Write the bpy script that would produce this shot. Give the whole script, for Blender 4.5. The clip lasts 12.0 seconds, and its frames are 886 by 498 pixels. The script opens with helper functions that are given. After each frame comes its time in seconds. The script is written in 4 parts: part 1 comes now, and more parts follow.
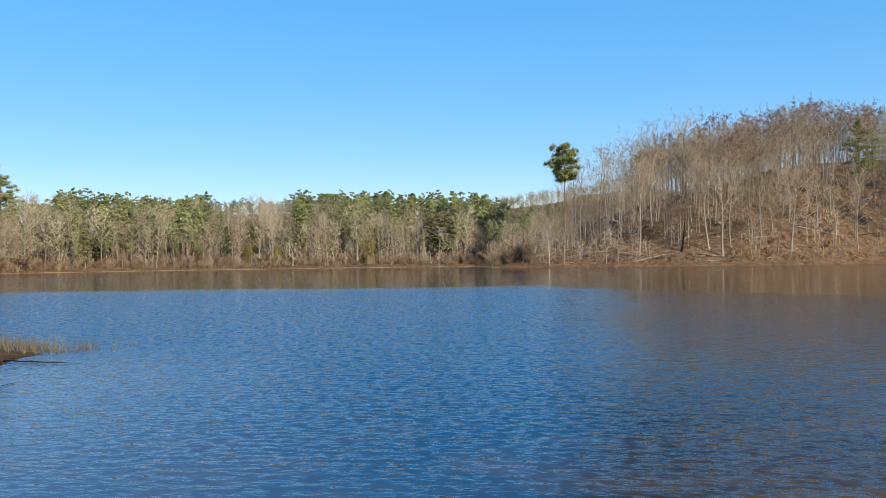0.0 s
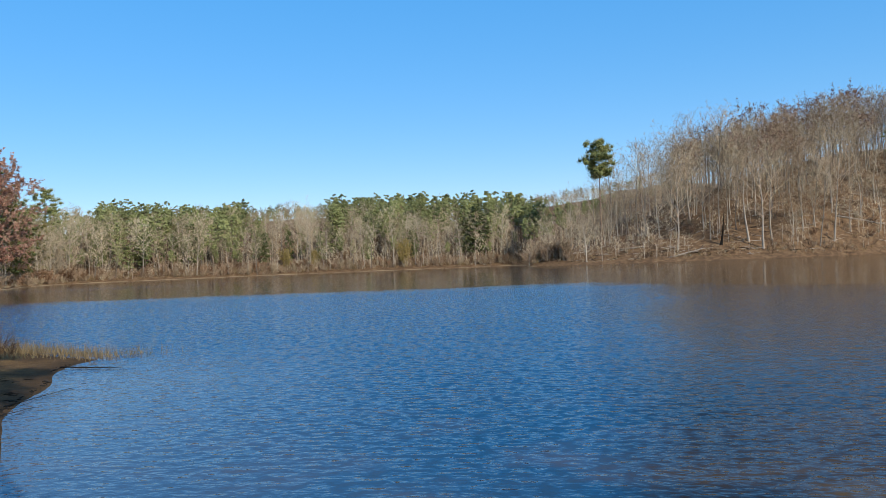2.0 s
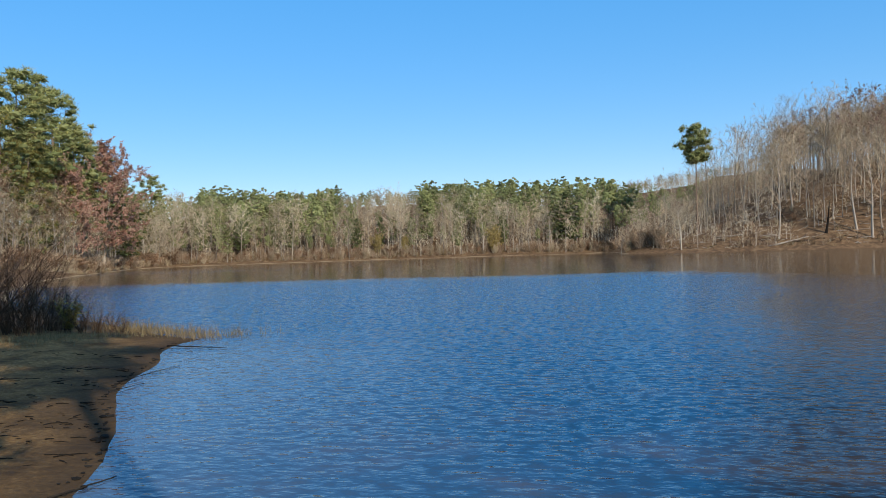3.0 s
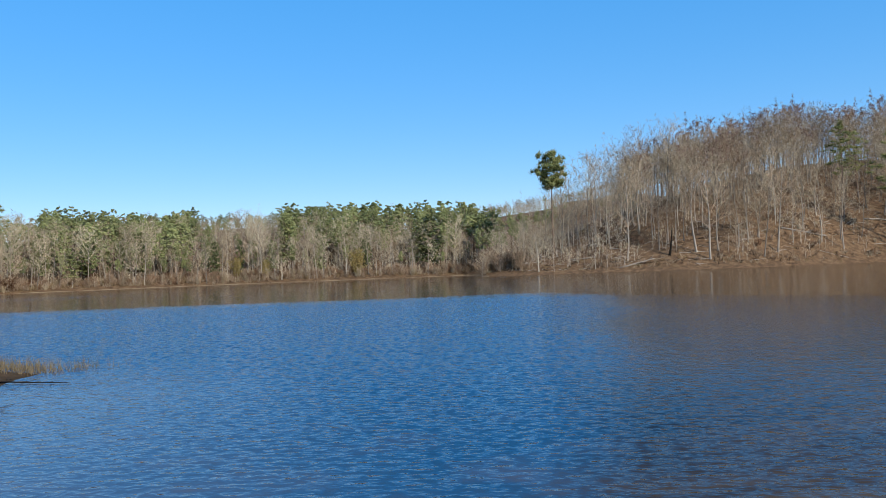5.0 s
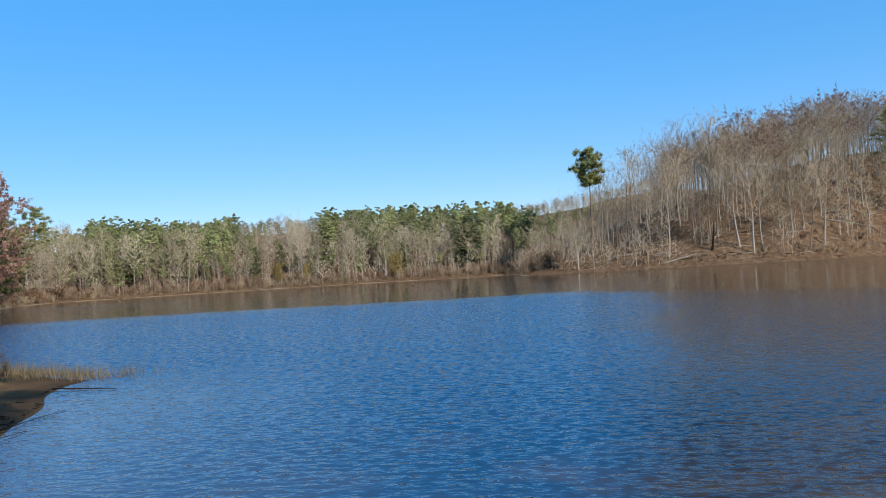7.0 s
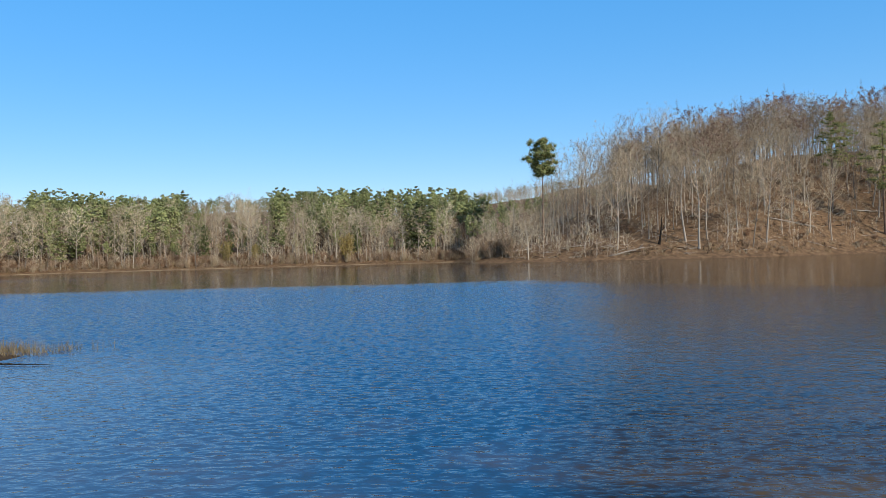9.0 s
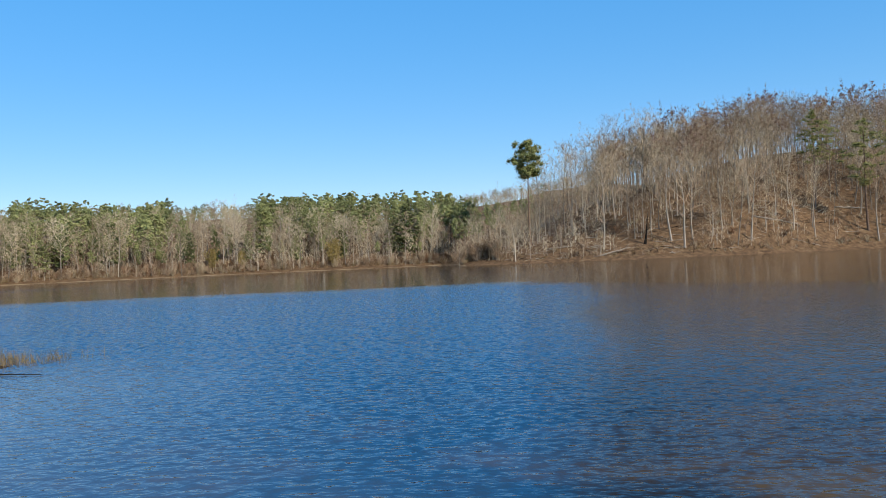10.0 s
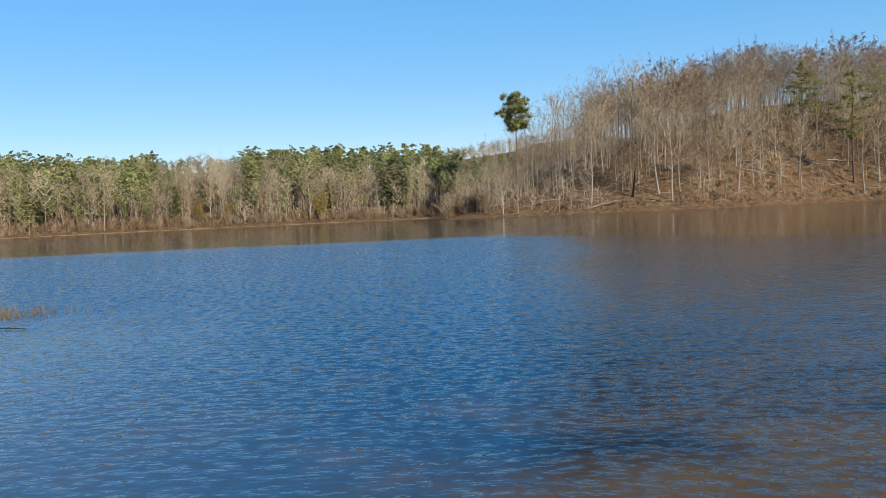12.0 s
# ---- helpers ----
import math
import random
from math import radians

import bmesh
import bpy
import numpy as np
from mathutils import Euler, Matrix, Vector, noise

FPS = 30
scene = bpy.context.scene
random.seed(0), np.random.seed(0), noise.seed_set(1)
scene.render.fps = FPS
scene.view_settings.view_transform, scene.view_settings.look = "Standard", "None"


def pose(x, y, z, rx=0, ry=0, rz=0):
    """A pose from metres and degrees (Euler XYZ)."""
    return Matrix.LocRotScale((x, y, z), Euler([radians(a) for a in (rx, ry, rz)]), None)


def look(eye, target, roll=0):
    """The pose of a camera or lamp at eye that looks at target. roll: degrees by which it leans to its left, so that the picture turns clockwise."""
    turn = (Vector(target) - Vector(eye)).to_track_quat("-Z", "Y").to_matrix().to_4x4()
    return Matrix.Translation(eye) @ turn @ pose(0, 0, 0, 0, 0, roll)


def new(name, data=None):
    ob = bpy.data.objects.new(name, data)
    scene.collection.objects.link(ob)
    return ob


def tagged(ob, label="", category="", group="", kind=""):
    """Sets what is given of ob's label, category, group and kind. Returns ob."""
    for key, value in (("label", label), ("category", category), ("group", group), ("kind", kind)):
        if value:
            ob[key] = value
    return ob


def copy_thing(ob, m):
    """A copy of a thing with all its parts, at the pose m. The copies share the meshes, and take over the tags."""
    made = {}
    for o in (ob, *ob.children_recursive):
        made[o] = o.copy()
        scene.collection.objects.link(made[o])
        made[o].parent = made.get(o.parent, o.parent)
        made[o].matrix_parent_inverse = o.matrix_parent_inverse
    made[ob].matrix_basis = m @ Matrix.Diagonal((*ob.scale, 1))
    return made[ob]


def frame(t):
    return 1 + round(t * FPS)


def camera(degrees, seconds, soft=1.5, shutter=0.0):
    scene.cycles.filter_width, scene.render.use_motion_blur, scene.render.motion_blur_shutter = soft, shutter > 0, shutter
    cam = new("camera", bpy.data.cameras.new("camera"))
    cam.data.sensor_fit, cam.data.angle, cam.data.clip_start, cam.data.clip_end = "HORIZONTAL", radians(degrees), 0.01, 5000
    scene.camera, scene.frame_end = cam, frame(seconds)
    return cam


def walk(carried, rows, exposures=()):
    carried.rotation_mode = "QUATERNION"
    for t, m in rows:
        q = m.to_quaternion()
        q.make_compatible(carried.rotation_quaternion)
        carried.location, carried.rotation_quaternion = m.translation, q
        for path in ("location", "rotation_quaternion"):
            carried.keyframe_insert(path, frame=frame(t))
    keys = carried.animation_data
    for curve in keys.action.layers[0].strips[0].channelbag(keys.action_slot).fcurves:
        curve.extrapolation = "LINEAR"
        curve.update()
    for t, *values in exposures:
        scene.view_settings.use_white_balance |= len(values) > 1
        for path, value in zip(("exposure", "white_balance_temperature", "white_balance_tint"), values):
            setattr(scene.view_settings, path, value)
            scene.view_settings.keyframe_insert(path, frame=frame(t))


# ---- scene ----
import itertools

# ---------------------------------------------------------------- camera
cam = camera(57.7, 12.0, soft=0.6)
EYE = (0.0, 0.0, 3.5)
# seconds, yaw, pitch, roll in degrees, sway and rise in metres: a phone held in the hand on the bank
ROWS = [(0.0, 0.00, 0.47, 0.62, 0.27, 0.04), (0.5, 4.26, 0.49, 0.40, 0.21, 0.04), (1.0, 6.26, -0.11, 1.18, 0.08, -0.00), (1.5, 3.20, -0.08, 1.74, 0.13, -0.01),
        (2.0, 2.50, 0.60, 2.18, -0.06, -0.07), (2.5, 6.29, -0.19, 1.61, -0.35, -0.18), (3.0, 8.86, -0.15, 1.72, -0.17, -0.08), (3.5, 0.25, 0.04, 1.82, 0.20, -0.02),
        (3.7, -1.75, -0.08, 2.88, 0.16, -0.01), (5.3, -0.62, 1.28, 1.84, -0.11, 0.06), (5.5, 0.22, 1.01, 2.52, -0.00, 0.08), (6.0, -1.54, 0.95, 3.48, 0.03, 0.07),
        (6.5, 1.15, 0.84, 3.45, -0.14, 0.01), (7.0, 1.94, 1.33, 3.31, -0.07, 0.02), (7.5, 1.48, 1.28, 3.22, -0.07, 0.03), (7.7, 0.07, 1.09, 2.59, -0.01, 0.03),
        (9.3, -2.04, 0.13, 1.11, 0.07, 0.00), (9.5, -2.74, 0.46, 1.23, 0.00, -0.02), (10.0, -2.49, 0.38, 2.37, -0.10, -0.03), (10.5, -0.93, -1.52, 3.05, -0.09, -0.04),
        (11.0, -0.93, -1.90, 2.90, -0.03, -0.03), (11.5, -1.27, -1.75, 2.35, -0.03, -0.01), (12.0, -3.33, -3.00, 2.44, 0.04, -0.02)]
# its white balance and exposure drift a little
TINTS = [(0.0, 0.16, 6400, 10), (0.8, 0.02, 6100, 10), (3.5, 0.0, 6080, 10), (5.5, -0.02, 5800, 10), (7.5, 0.0, 5850, 10), (9.5, 0.0, 6080, 10), (11.0, 0.03, 6330, 10), (12.0, 0.08, 6600, 10)]
walk(cam, [(t, pose(EYE[0] + x, EYE[1], EYE[2] + z, 90 + p, r, y)) for t, y, p, r, x, z in ROWS], TINTS)

# ---------------------------------------------------------------- light
SUN_EL, SUN_AZ = 29.0, 142.0          # low winter sun behind the viewer's right shoulder
sun_dir = Vector((math.sin(radians(SUN_AZ)) * math.cos(radians(SUN_EL)),
                  math.cos(radians(SUN_AZ)) * math.cos(radians(SUN_EL)), math.sin(radians(SUN_EL))))
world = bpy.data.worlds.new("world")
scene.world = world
world.use_nodes = True
wn = world.node_tree
sky = wn.nodes.new("ShaderNodeTexSky")
sky.sky_type = "NISHITA"
sky.sun_disc = False
sky.sun_elevation, sky.sun_rotation = radians(SUN_EL), radians(SUN_AZ)
sky.air_density, sky.dust_density, sky.ozone_density, sky.altitude = 1.0, 0.0, 5.0, 1200.0
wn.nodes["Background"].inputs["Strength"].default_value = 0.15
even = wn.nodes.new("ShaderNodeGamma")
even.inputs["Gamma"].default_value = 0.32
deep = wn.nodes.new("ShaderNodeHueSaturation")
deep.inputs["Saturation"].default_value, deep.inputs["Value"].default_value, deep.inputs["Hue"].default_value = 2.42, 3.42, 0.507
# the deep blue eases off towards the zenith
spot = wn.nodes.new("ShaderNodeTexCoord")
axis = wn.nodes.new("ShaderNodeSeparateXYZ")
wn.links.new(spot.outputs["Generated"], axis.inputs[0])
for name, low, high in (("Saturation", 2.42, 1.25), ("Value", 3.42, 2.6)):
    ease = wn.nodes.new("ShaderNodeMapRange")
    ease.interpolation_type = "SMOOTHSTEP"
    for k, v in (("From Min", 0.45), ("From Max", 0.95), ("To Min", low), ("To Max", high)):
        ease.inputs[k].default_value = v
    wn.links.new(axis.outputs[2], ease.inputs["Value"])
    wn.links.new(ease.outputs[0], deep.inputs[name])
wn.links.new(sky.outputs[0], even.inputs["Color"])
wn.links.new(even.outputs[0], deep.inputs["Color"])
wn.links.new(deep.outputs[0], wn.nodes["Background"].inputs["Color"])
lamp = bpy.data.lights.new("sun", "SUN")
lamp.energy, lamp.angle, lamp.color = 5.0, radians(0.53), (1.0, 0.89, 0.73)
new("sun", lamp).matrix_world = look(sun_dir * 100, (0, 0, 0))


# ---------------------------------------------------------------- materials
def nodes(name, rough=0.85, spec=0.2):
    m = bpy.data.materials.new(name)
    m.use_nodes = True
    t = m.node_tree
    b = t.nodes["Principled BSDF"]
    b.inputs["Roughness"].default_value = rough
    b.inputs["Specular IOR Level"].default_value = spec
    return m, t, b


def add(t, kind, **inputs):
    n = t.nodes.new(kind)
    for k, v in inputs.items():
        n.inputs[k].default_value = v
    return n


def ramp(t, src, stops):
    r = t.nodes.new("ShaderNodeValToRGB")
    t.links.new(src, r.inputs[0])
    while len(r.color_ramp.elements) < len(stops):
        r.color_ramp.elements.new(0.5)
    for e, (p, c) in zip(r.color_ramp.elements, stops):
        e.position, e.color = p, (*c, 1)
    return r.outputs[0]


def mixed(t, fac, a, b, kind="MIX"):
    n = t.nodes.new("ShaderNodeMix")
    n.data_type, n.blend_type = "RGBA", kind
    for sock, v in ((n.inputs[0], fac), (n.inputs[6], a), (n.inputs[7], b)):
        if isinstance(v, (int, float)):
            sock.default_value = v
        elif isinstance(v, tuple):
            sock.default_value = (*v, 1)
        else:
            t.links.new(v, sock)
    return n.outputs[2]


def calc(t, op, *vals, clamp=False):
    n = t.nodes.new("ShaderNodeMath")
    n.operation, n.use_clamp = op, clamp
    for i, v in enumerate(vals):
        if isinstance(v, (int, float)):
            n.inputs[i].default_value = v
        else:
            t.links.new(v, n.inputs[i])
    return n.outputs[0]


def foliage(name, colours, rough=0.7, island=0.75, thin=0.0):
    """Leaves, needles or twigs: each piece and each plant takes its own tone."""
    m, t, b = nodes(name, rough, 0.15)
    geo, info = t.nodes.new("ShaderNodeNewGeometry"), t.nodes.new("ShaderNodeObjectInfo")
    v = calc(t, "ADD", calc(t, "MULTIPLY", geo.outputs["Random Per Island"], island),
             calc(t, "MULTIPLY", info.outputs["Random"], 1 - island))
    col = ramp(t, v, [(i / (len(colours) - 1), c) for i, c in enumerate(colours)])
    hue = add(t, "ShaderNodeHueSaturation", Saturation=1.0)
    t.links.new(col, hue.inputs["Color"])
    t.links.new(calc(t, "ADD", calc(t, "MULTIPLY", info.outputs["Random"], 0.5), 0.75), hue.inputs["Value"])
    t.links.new(hue.outputs[0], b.inputs["Base Color"])
    if thin:
        tr, mx = t.nodes.new("ShaderNodeBsdfTranslucent"), add(t, "ShaderNodeMixShader", Fac=thin)
        t.links.new(hue.outputs[0], tr.inputs["Color"])
        t.links.new(b.outputs[0], mx.inputs[1])
        t.links.new(tr.outputs[0], mx.inputs[2])
        t.links.new(mx.outputs[0], t.nodes["Material Output"].inputs["Surface"])
    return m


def bark(name, dark, light, scale=3.0):
    m, t, b = nodes(name, 0.9, 0.1)
    tc, info = t.nodes.new("ShaderNodeTexCoord"), t.nodes.new("ShaderNodeObjectInfo")
    mp = add(t, "ShaderNodeMapping", Scale=(scale * 2, scale * 2, scale * 0.35))
    t.links.new(tc.outputs["Object"], mp.inputs[0])
    n1 = add(t, "ShaderNodeTexNoise", Scale=1.6, Detail=5.0, Roughness=0.65)
    t.links.new(mp.outputs[0], n1.inputs["Vector"])
    v = calc(t, "ADD", calc(t, "MULTIPLY", n1.outputs[0], 0.9), calc(t, "MULTIPLY", info.outputs["Random"], 0.35))
    t.links.new(ramp(t, v, [(0.3, dark), (0.85, light)]), b.inputs["Base Color"])
    bump = add(t, "ShaderNodeBump", Strength=0.6, Distance=0.03)
    t.links.new(n1.outputs[0], bump.inputs["Height"])
    t.links.new(bump.outputs[0], b.inputs["Normal"])
    return m


M_bark = bark("grey_bark", (0.10, 0.08, 0.06), (0.40, 0.34, 0.27))
M_pale = bark("pale_bark", (0.24, 0.19, 0.14), (0.52, 0.45, 0.36))
M_pinebark = bark("pine_bark", (0.10, 0.065, 0.045), (0.30, 0.21, 0.15))
M_dead = bark("dead_wood", (0.16, 0.12, 0.09), (0.52, 0.45, 0.36))
M_wet = bark("wet_wood", (0.010, 0.008, 0.006), (0.035, 0.027, 0.02))
M_twig = foliage("bare_twigs", [(0.271, 0.203, 0.13), (0.418, 0.328, 0.209), (0.542, 0.441, 0.299)])
M_twig_pale = foliage("pale_twigs", [(0.418, 0.336, 0.22), (0.55, 0.451, 0.303), (0.638, 0.539, 0.38)])
M_twig_brown = foliage("brown_twigs", [(0.228, 0.153, 0.094), (0.36, 0.254, 0.163), (0.48, 0.36, 0.242)])
M_twig_dark = foliage("dark_twigs", [(0.035, 0.022, 0.014), (0.085, 0.052, 0.03), (0.16, 0.10, 0.06)])
M_needle = foliage("pine_needles", [(0.122, 0.147, 0.057), (0.23, 0.246, 0.094), (0.315, 0.31, 0.13), (0.22, 0.265, 0.124)], thin=0.45)
M_needle_dark = foliage("dark_needles", [(0.065, 0.085, 0.035), (0.137, 0.153, 0.058), (0.221, 0.221, 0.086)], thin=0.45)
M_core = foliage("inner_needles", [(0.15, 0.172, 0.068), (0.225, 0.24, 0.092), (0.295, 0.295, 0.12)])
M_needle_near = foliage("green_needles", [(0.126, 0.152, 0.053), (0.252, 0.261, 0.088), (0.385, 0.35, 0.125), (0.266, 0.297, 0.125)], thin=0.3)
# darker copy for bunch hearts: shade between the needles, put into the colour
M_heart_shade = foliage("shaded_needles", [(0.072, 0.09, 0.035), (0.131, 0.147, 0.054), (0.189, 0.193, 0.074)])
M_red = foliage("russet_leaves", [(0.28, 0.13, 0.095), (0.42, 0.235, 0.165), (0.53, 0.355, 0.26)], thin=0.35)
M_maroon = foliage("maroon_leaves", [(0.13, 0.07, 0.06), (0.21, 0.115, 0.09), (0.30, 0.185, 0.135)], thin=0.35)
M_rust = foliage("rust_leaves", [(0.15, 0.085, 0.05), (0.26, 0.15, 0.085), (0.35, 0.22, 0.13)], thin=0.35)
M_yellow = foliage("yellow_leaves", [(0.20, 0.15, 0.05), (0.31, 0.235, 0.08), (0.37, 0.285, 0.11)], thin=0.35)
M_olive = foliage("olive_leaves", [(0.14, 0.128, 0.039), (0.28, 0.236, 0.065), (0.42, 0.331, 0.104)], thin=0.45)
M_reed = foliage("dry_reeds", [(0.20, 0.135, 0.065), (0.32, 0.23, 0.115), (0.45, 0.345, 0.19)], thin=0.3)
M_grass = foliage("dry_grass", [(0.16, 0.13, 0.06), (0.27, 0.22, 0.11), (0.38, 0.31, 0.17)], thin=0.35)
M_stone = bark("dark_stone", (0.008, 0.007, 0.006), (0.035, 0.03, 0.024), 6.0)


def ground_material():
    m, t, b = nodes("ground", 0.95, 0.1)
    geo = t.nodes.new("ShaderNodeNewGeometry")
    sep = t.nodes.new("ShaderNodeSeparateXYZ")
    t.links.new(geo.outputs["Position"], sep.inputs[0])
    big = add(t, "ShaderNodeTexNoise", Scale=0.09, Detail=6.0, Roughness=0.65)
    mid = add(t, "ShaderNodeTexNoise", Scale=0.7, Detail=6.0, Roughness=0.7)
    fine = add(t, "ShaderNodeTexNoise", Scale=9.0, Detail=6.0, Roughness=0.7)
    for n in (big, mid, fine):
        t.links.new(geo.outputs["Position"], n.inputs["Vector"])
    litter = ramp(t, mid.outputs[0], [(0.30, (0.04, 0.022, 0.012)), (0.44, (0.125, 0.072, 0.037)),
                                      (0.58, (0.22, 0.135, 0.07)), (0.75, (0.33, 0.23, 0.135))])
    litter = mixed(t, calc(t, "MULTIPLY", big.outputs[0], 0.5), litter, (0.12, 0.08, 0.047))
    sand = ramp(t, fine.outputs[0], [(0.25, (0.12, 0.062, 0.022)), (0.5, (0.30, 0.168, 0.06)), (0.75, (0.54, 0.345, 0.145))])
    sand = mixed(t, ramp(t, mid.outputs[0], [(0.45, (0, 0, 0)), (0.65, (1, 1, 1))]), sand, (0.08, 0.046, 0.019))
    # sand lies within the small beach, and as a thin washed line along every shore
    dx = calc(t, "DIVIDE", calc(t, "ADD", sep.outputs[0], 14.0), 19.0)
    dy = calc(t, "DIVIDE", calc(t, "SUBTRACT", sep.outputs[1], 16.0), 20.0)
    d = calc(t, "ADD", calc(t, "MULTIPLY", dx, dx), calc(t, "MULTIPLY", dy, dy))
    beach = calc(t, "SUBTRACT", 1.6, d, clamp=True)
    col = mixed(t, beach, litter, sand)
    far = calc(t, "MULTIPLY", calc(t, "GREATER_THAN", sep.outputs[1], 60.0), calc(t, "LESS_THAN", sep.outputs[0], 16.0))
    wash = calc(t, "MULTIPLY", far, calc(t, "LESS_THAN", calc(t, "ADD", sep.outputs[2], calc(t, "MULTIPLY", big.outputs[0], 0.7)), 0.44))
    col = mixed(t, wash, col, (0.32, 0.24, 0.15))
    wet = calc(t, "SUBTRACT", 1.0, calc(t, "DIVIDE", calc(t, "SUBTRACT", sep.outputs[2], 0.03), 0.16), clamp=True)
    wet = calc(t, "MULTIPLY", wet, calc(t, "LESS_THAN", sep.outputs[1], 60.0))
    col = mixed(t, calc(t, "MULTIPLY", wet, 0.85), col, (0.05, 0.032, 0.018))
    t.links.new(col, b.inputs["Base Color"])
    bump = add(t, "ShaderNodeBump", Strength=0.8, Distance=0.14)
    t.links.new(calc(t, "ADD", mid.outputs[0], calc(t, "MULTIPLY", fine.outputs[0], 0.4)), bump.inputs["Height"])
    t.links.new(bump.outputs[0], b.inputs["Normal"])
    return m


def water_material():
    m, t, b = nodes("lake_water", 0.075, 0.5)
    b.inputs["IOR"].default_value = 1.333
    geo = t.nodes.new("ShaderNodeNewGeometry")
    sep = t.nodes.new("ShaderNodeSeparateXYZ")
    t.links.new(geo.outputs["Position"], sep.inputs[0])

    def noise_at(sx, sy, scale, detail, rough=0.5):
        mp = add(t, "ShaderNodeMapping", Scale=(sx, sy, 1.0), Rotation=(0, 0, radians(8)))
        t.links.new(geo.outputs["Position"], mp.inputs[0])
        n = add(t, "ShaderNodeTexNoise", Scale=scale, Detail=detail, Roughness=rough)
        t.links.new(mp.outputs[0], n.inputs["Vector"])
        return n.outputs[0]

    ripple = noise_at(2.6, 4.0, 1.0, 2.0)
    fine = noise_at(6.0, 8.0, 1.0, 2.0)
    swell = noise_at(0.5, 1.3, 1.0, 2.0)
    chop = noise_at(0.24, 0.5, 1.0, 2.0)
    patch = noise_at(1.0, 1.0, 0.05, 3.0)
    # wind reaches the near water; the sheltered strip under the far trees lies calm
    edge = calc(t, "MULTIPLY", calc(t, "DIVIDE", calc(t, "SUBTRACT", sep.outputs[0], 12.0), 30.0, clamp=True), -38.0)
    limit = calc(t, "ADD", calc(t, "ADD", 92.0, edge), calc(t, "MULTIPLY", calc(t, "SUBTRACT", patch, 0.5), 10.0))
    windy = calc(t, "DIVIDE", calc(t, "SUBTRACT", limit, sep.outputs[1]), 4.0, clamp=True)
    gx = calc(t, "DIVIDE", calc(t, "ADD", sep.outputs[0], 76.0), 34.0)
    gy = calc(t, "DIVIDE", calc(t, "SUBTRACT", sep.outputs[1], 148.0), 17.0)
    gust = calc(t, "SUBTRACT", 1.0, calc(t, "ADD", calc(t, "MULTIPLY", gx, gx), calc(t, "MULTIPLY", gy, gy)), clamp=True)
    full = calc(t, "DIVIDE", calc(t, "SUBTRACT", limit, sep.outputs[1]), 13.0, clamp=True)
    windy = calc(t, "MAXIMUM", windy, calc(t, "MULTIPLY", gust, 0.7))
    height = calc(t, "ADD", calc(t, "ADD", calc(t, "ADD", calc(t, "MULTIPLY", ripple, 0.21), calc(t, "MULTIPLY", fine, 0.045)), calc(t, "MULTIPLY", swell, 0.07)), calc(t, "MULTIPLY", chop, 0.10))
    bump = add(t, "ShaderNodeBump", Distance=1.0)
    t.links.new(height, bump.inputs["Height"])
    # the wind drives the waves away over the lake, so that their long backs lean to the bank
    back = t.nodes.new("ShaderNodeCombineXYZ")
    back.inputs[2].default_value = 1.0
    close, distant = noise_at(2.8, 4.2, 1.0, 3.0), noise_at(3.4, 1.3, 1.0, 3.0)
    blend = calc(t, "DIVIDE", calc(t, "SUBTRACT", sep.outputs[1], 16.0), 26.0, clamp=True)
    facet = calc(t, "ADD", calc(t, "MULTIPLY", close, calc(t, "SUBTRACT", 1.0, blend)), calc(t, "MULTIPLY", distant, blend))
    tip = calc(t, "SUBTRACT", -0.02, calc(t, "MULTIPLY", calc(t, "MAXIMUM", calc(t, "SUBTRACT", facet, 0.47), 0.0), 1.75))
    tip = calc(t, "MULTIPLY", tip, calc(t, "SUBTRACT", 1.0, calc(t, "MULTIPLY", blend, 0.3)))
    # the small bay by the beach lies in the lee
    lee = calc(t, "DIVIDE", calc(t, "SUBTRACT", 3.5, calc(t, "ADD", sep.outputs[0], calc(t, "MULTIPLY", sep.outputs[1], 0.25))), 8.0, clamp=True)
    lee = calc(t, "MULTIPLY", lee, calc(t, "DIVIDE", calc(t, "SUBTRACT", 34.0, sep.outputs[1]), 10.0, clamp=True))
    tip = calc(t, "MULTIPLY", tip, calc(t, "SUBTRACT", 1.0, calc(t, "MULTIPLY", lee, 0.85)))
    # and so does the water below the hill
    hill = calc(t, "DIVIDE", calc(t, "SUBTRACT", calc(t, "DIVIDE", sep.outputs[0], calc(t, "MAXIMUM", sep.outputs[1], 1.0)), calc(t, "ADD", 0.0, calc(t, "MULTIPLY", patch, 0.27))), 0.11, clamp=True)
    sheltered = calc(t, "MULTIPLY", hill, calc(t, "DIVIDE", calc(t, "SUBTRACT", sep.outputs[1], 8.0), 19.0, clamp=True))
    tip = calc(t, "MULTIPLY", tip, calc(t, "SUBTRACT", 1.0, calc(t, "MULTIPLY", sheltered, 0.88)))
    t.links.new(calc(t, "MULTIPLY", calc(t, "MULTIPLY", full, full), tip), back.inputs[1])
    still = calc(t, "SUBTRACT", 1.0, calc(t, "MAXIMUM", calc(t, "MULTIPLY", sheltered, 0.45), calc(t, "MULTIPLY", lee, 0.4)))
    t.links.new(calc(t, "ADD", calc(t, "MULTIPLY", calc(t, "MULTIPLY", windy, still), 0.21), 0.045), bump.inputs["Strength"])
    lean = t.nodes.new("ShaderNodeVectorMath")
    lean.operation = "NORMALIZE"
    t.links.new(back.outputs[0], lean.inputs[0])
    t.links.new(lean.outputs[0], bump.inputs["Normal"])
    t.links.new(bump.outputs[0], b.inputs["Normal"])
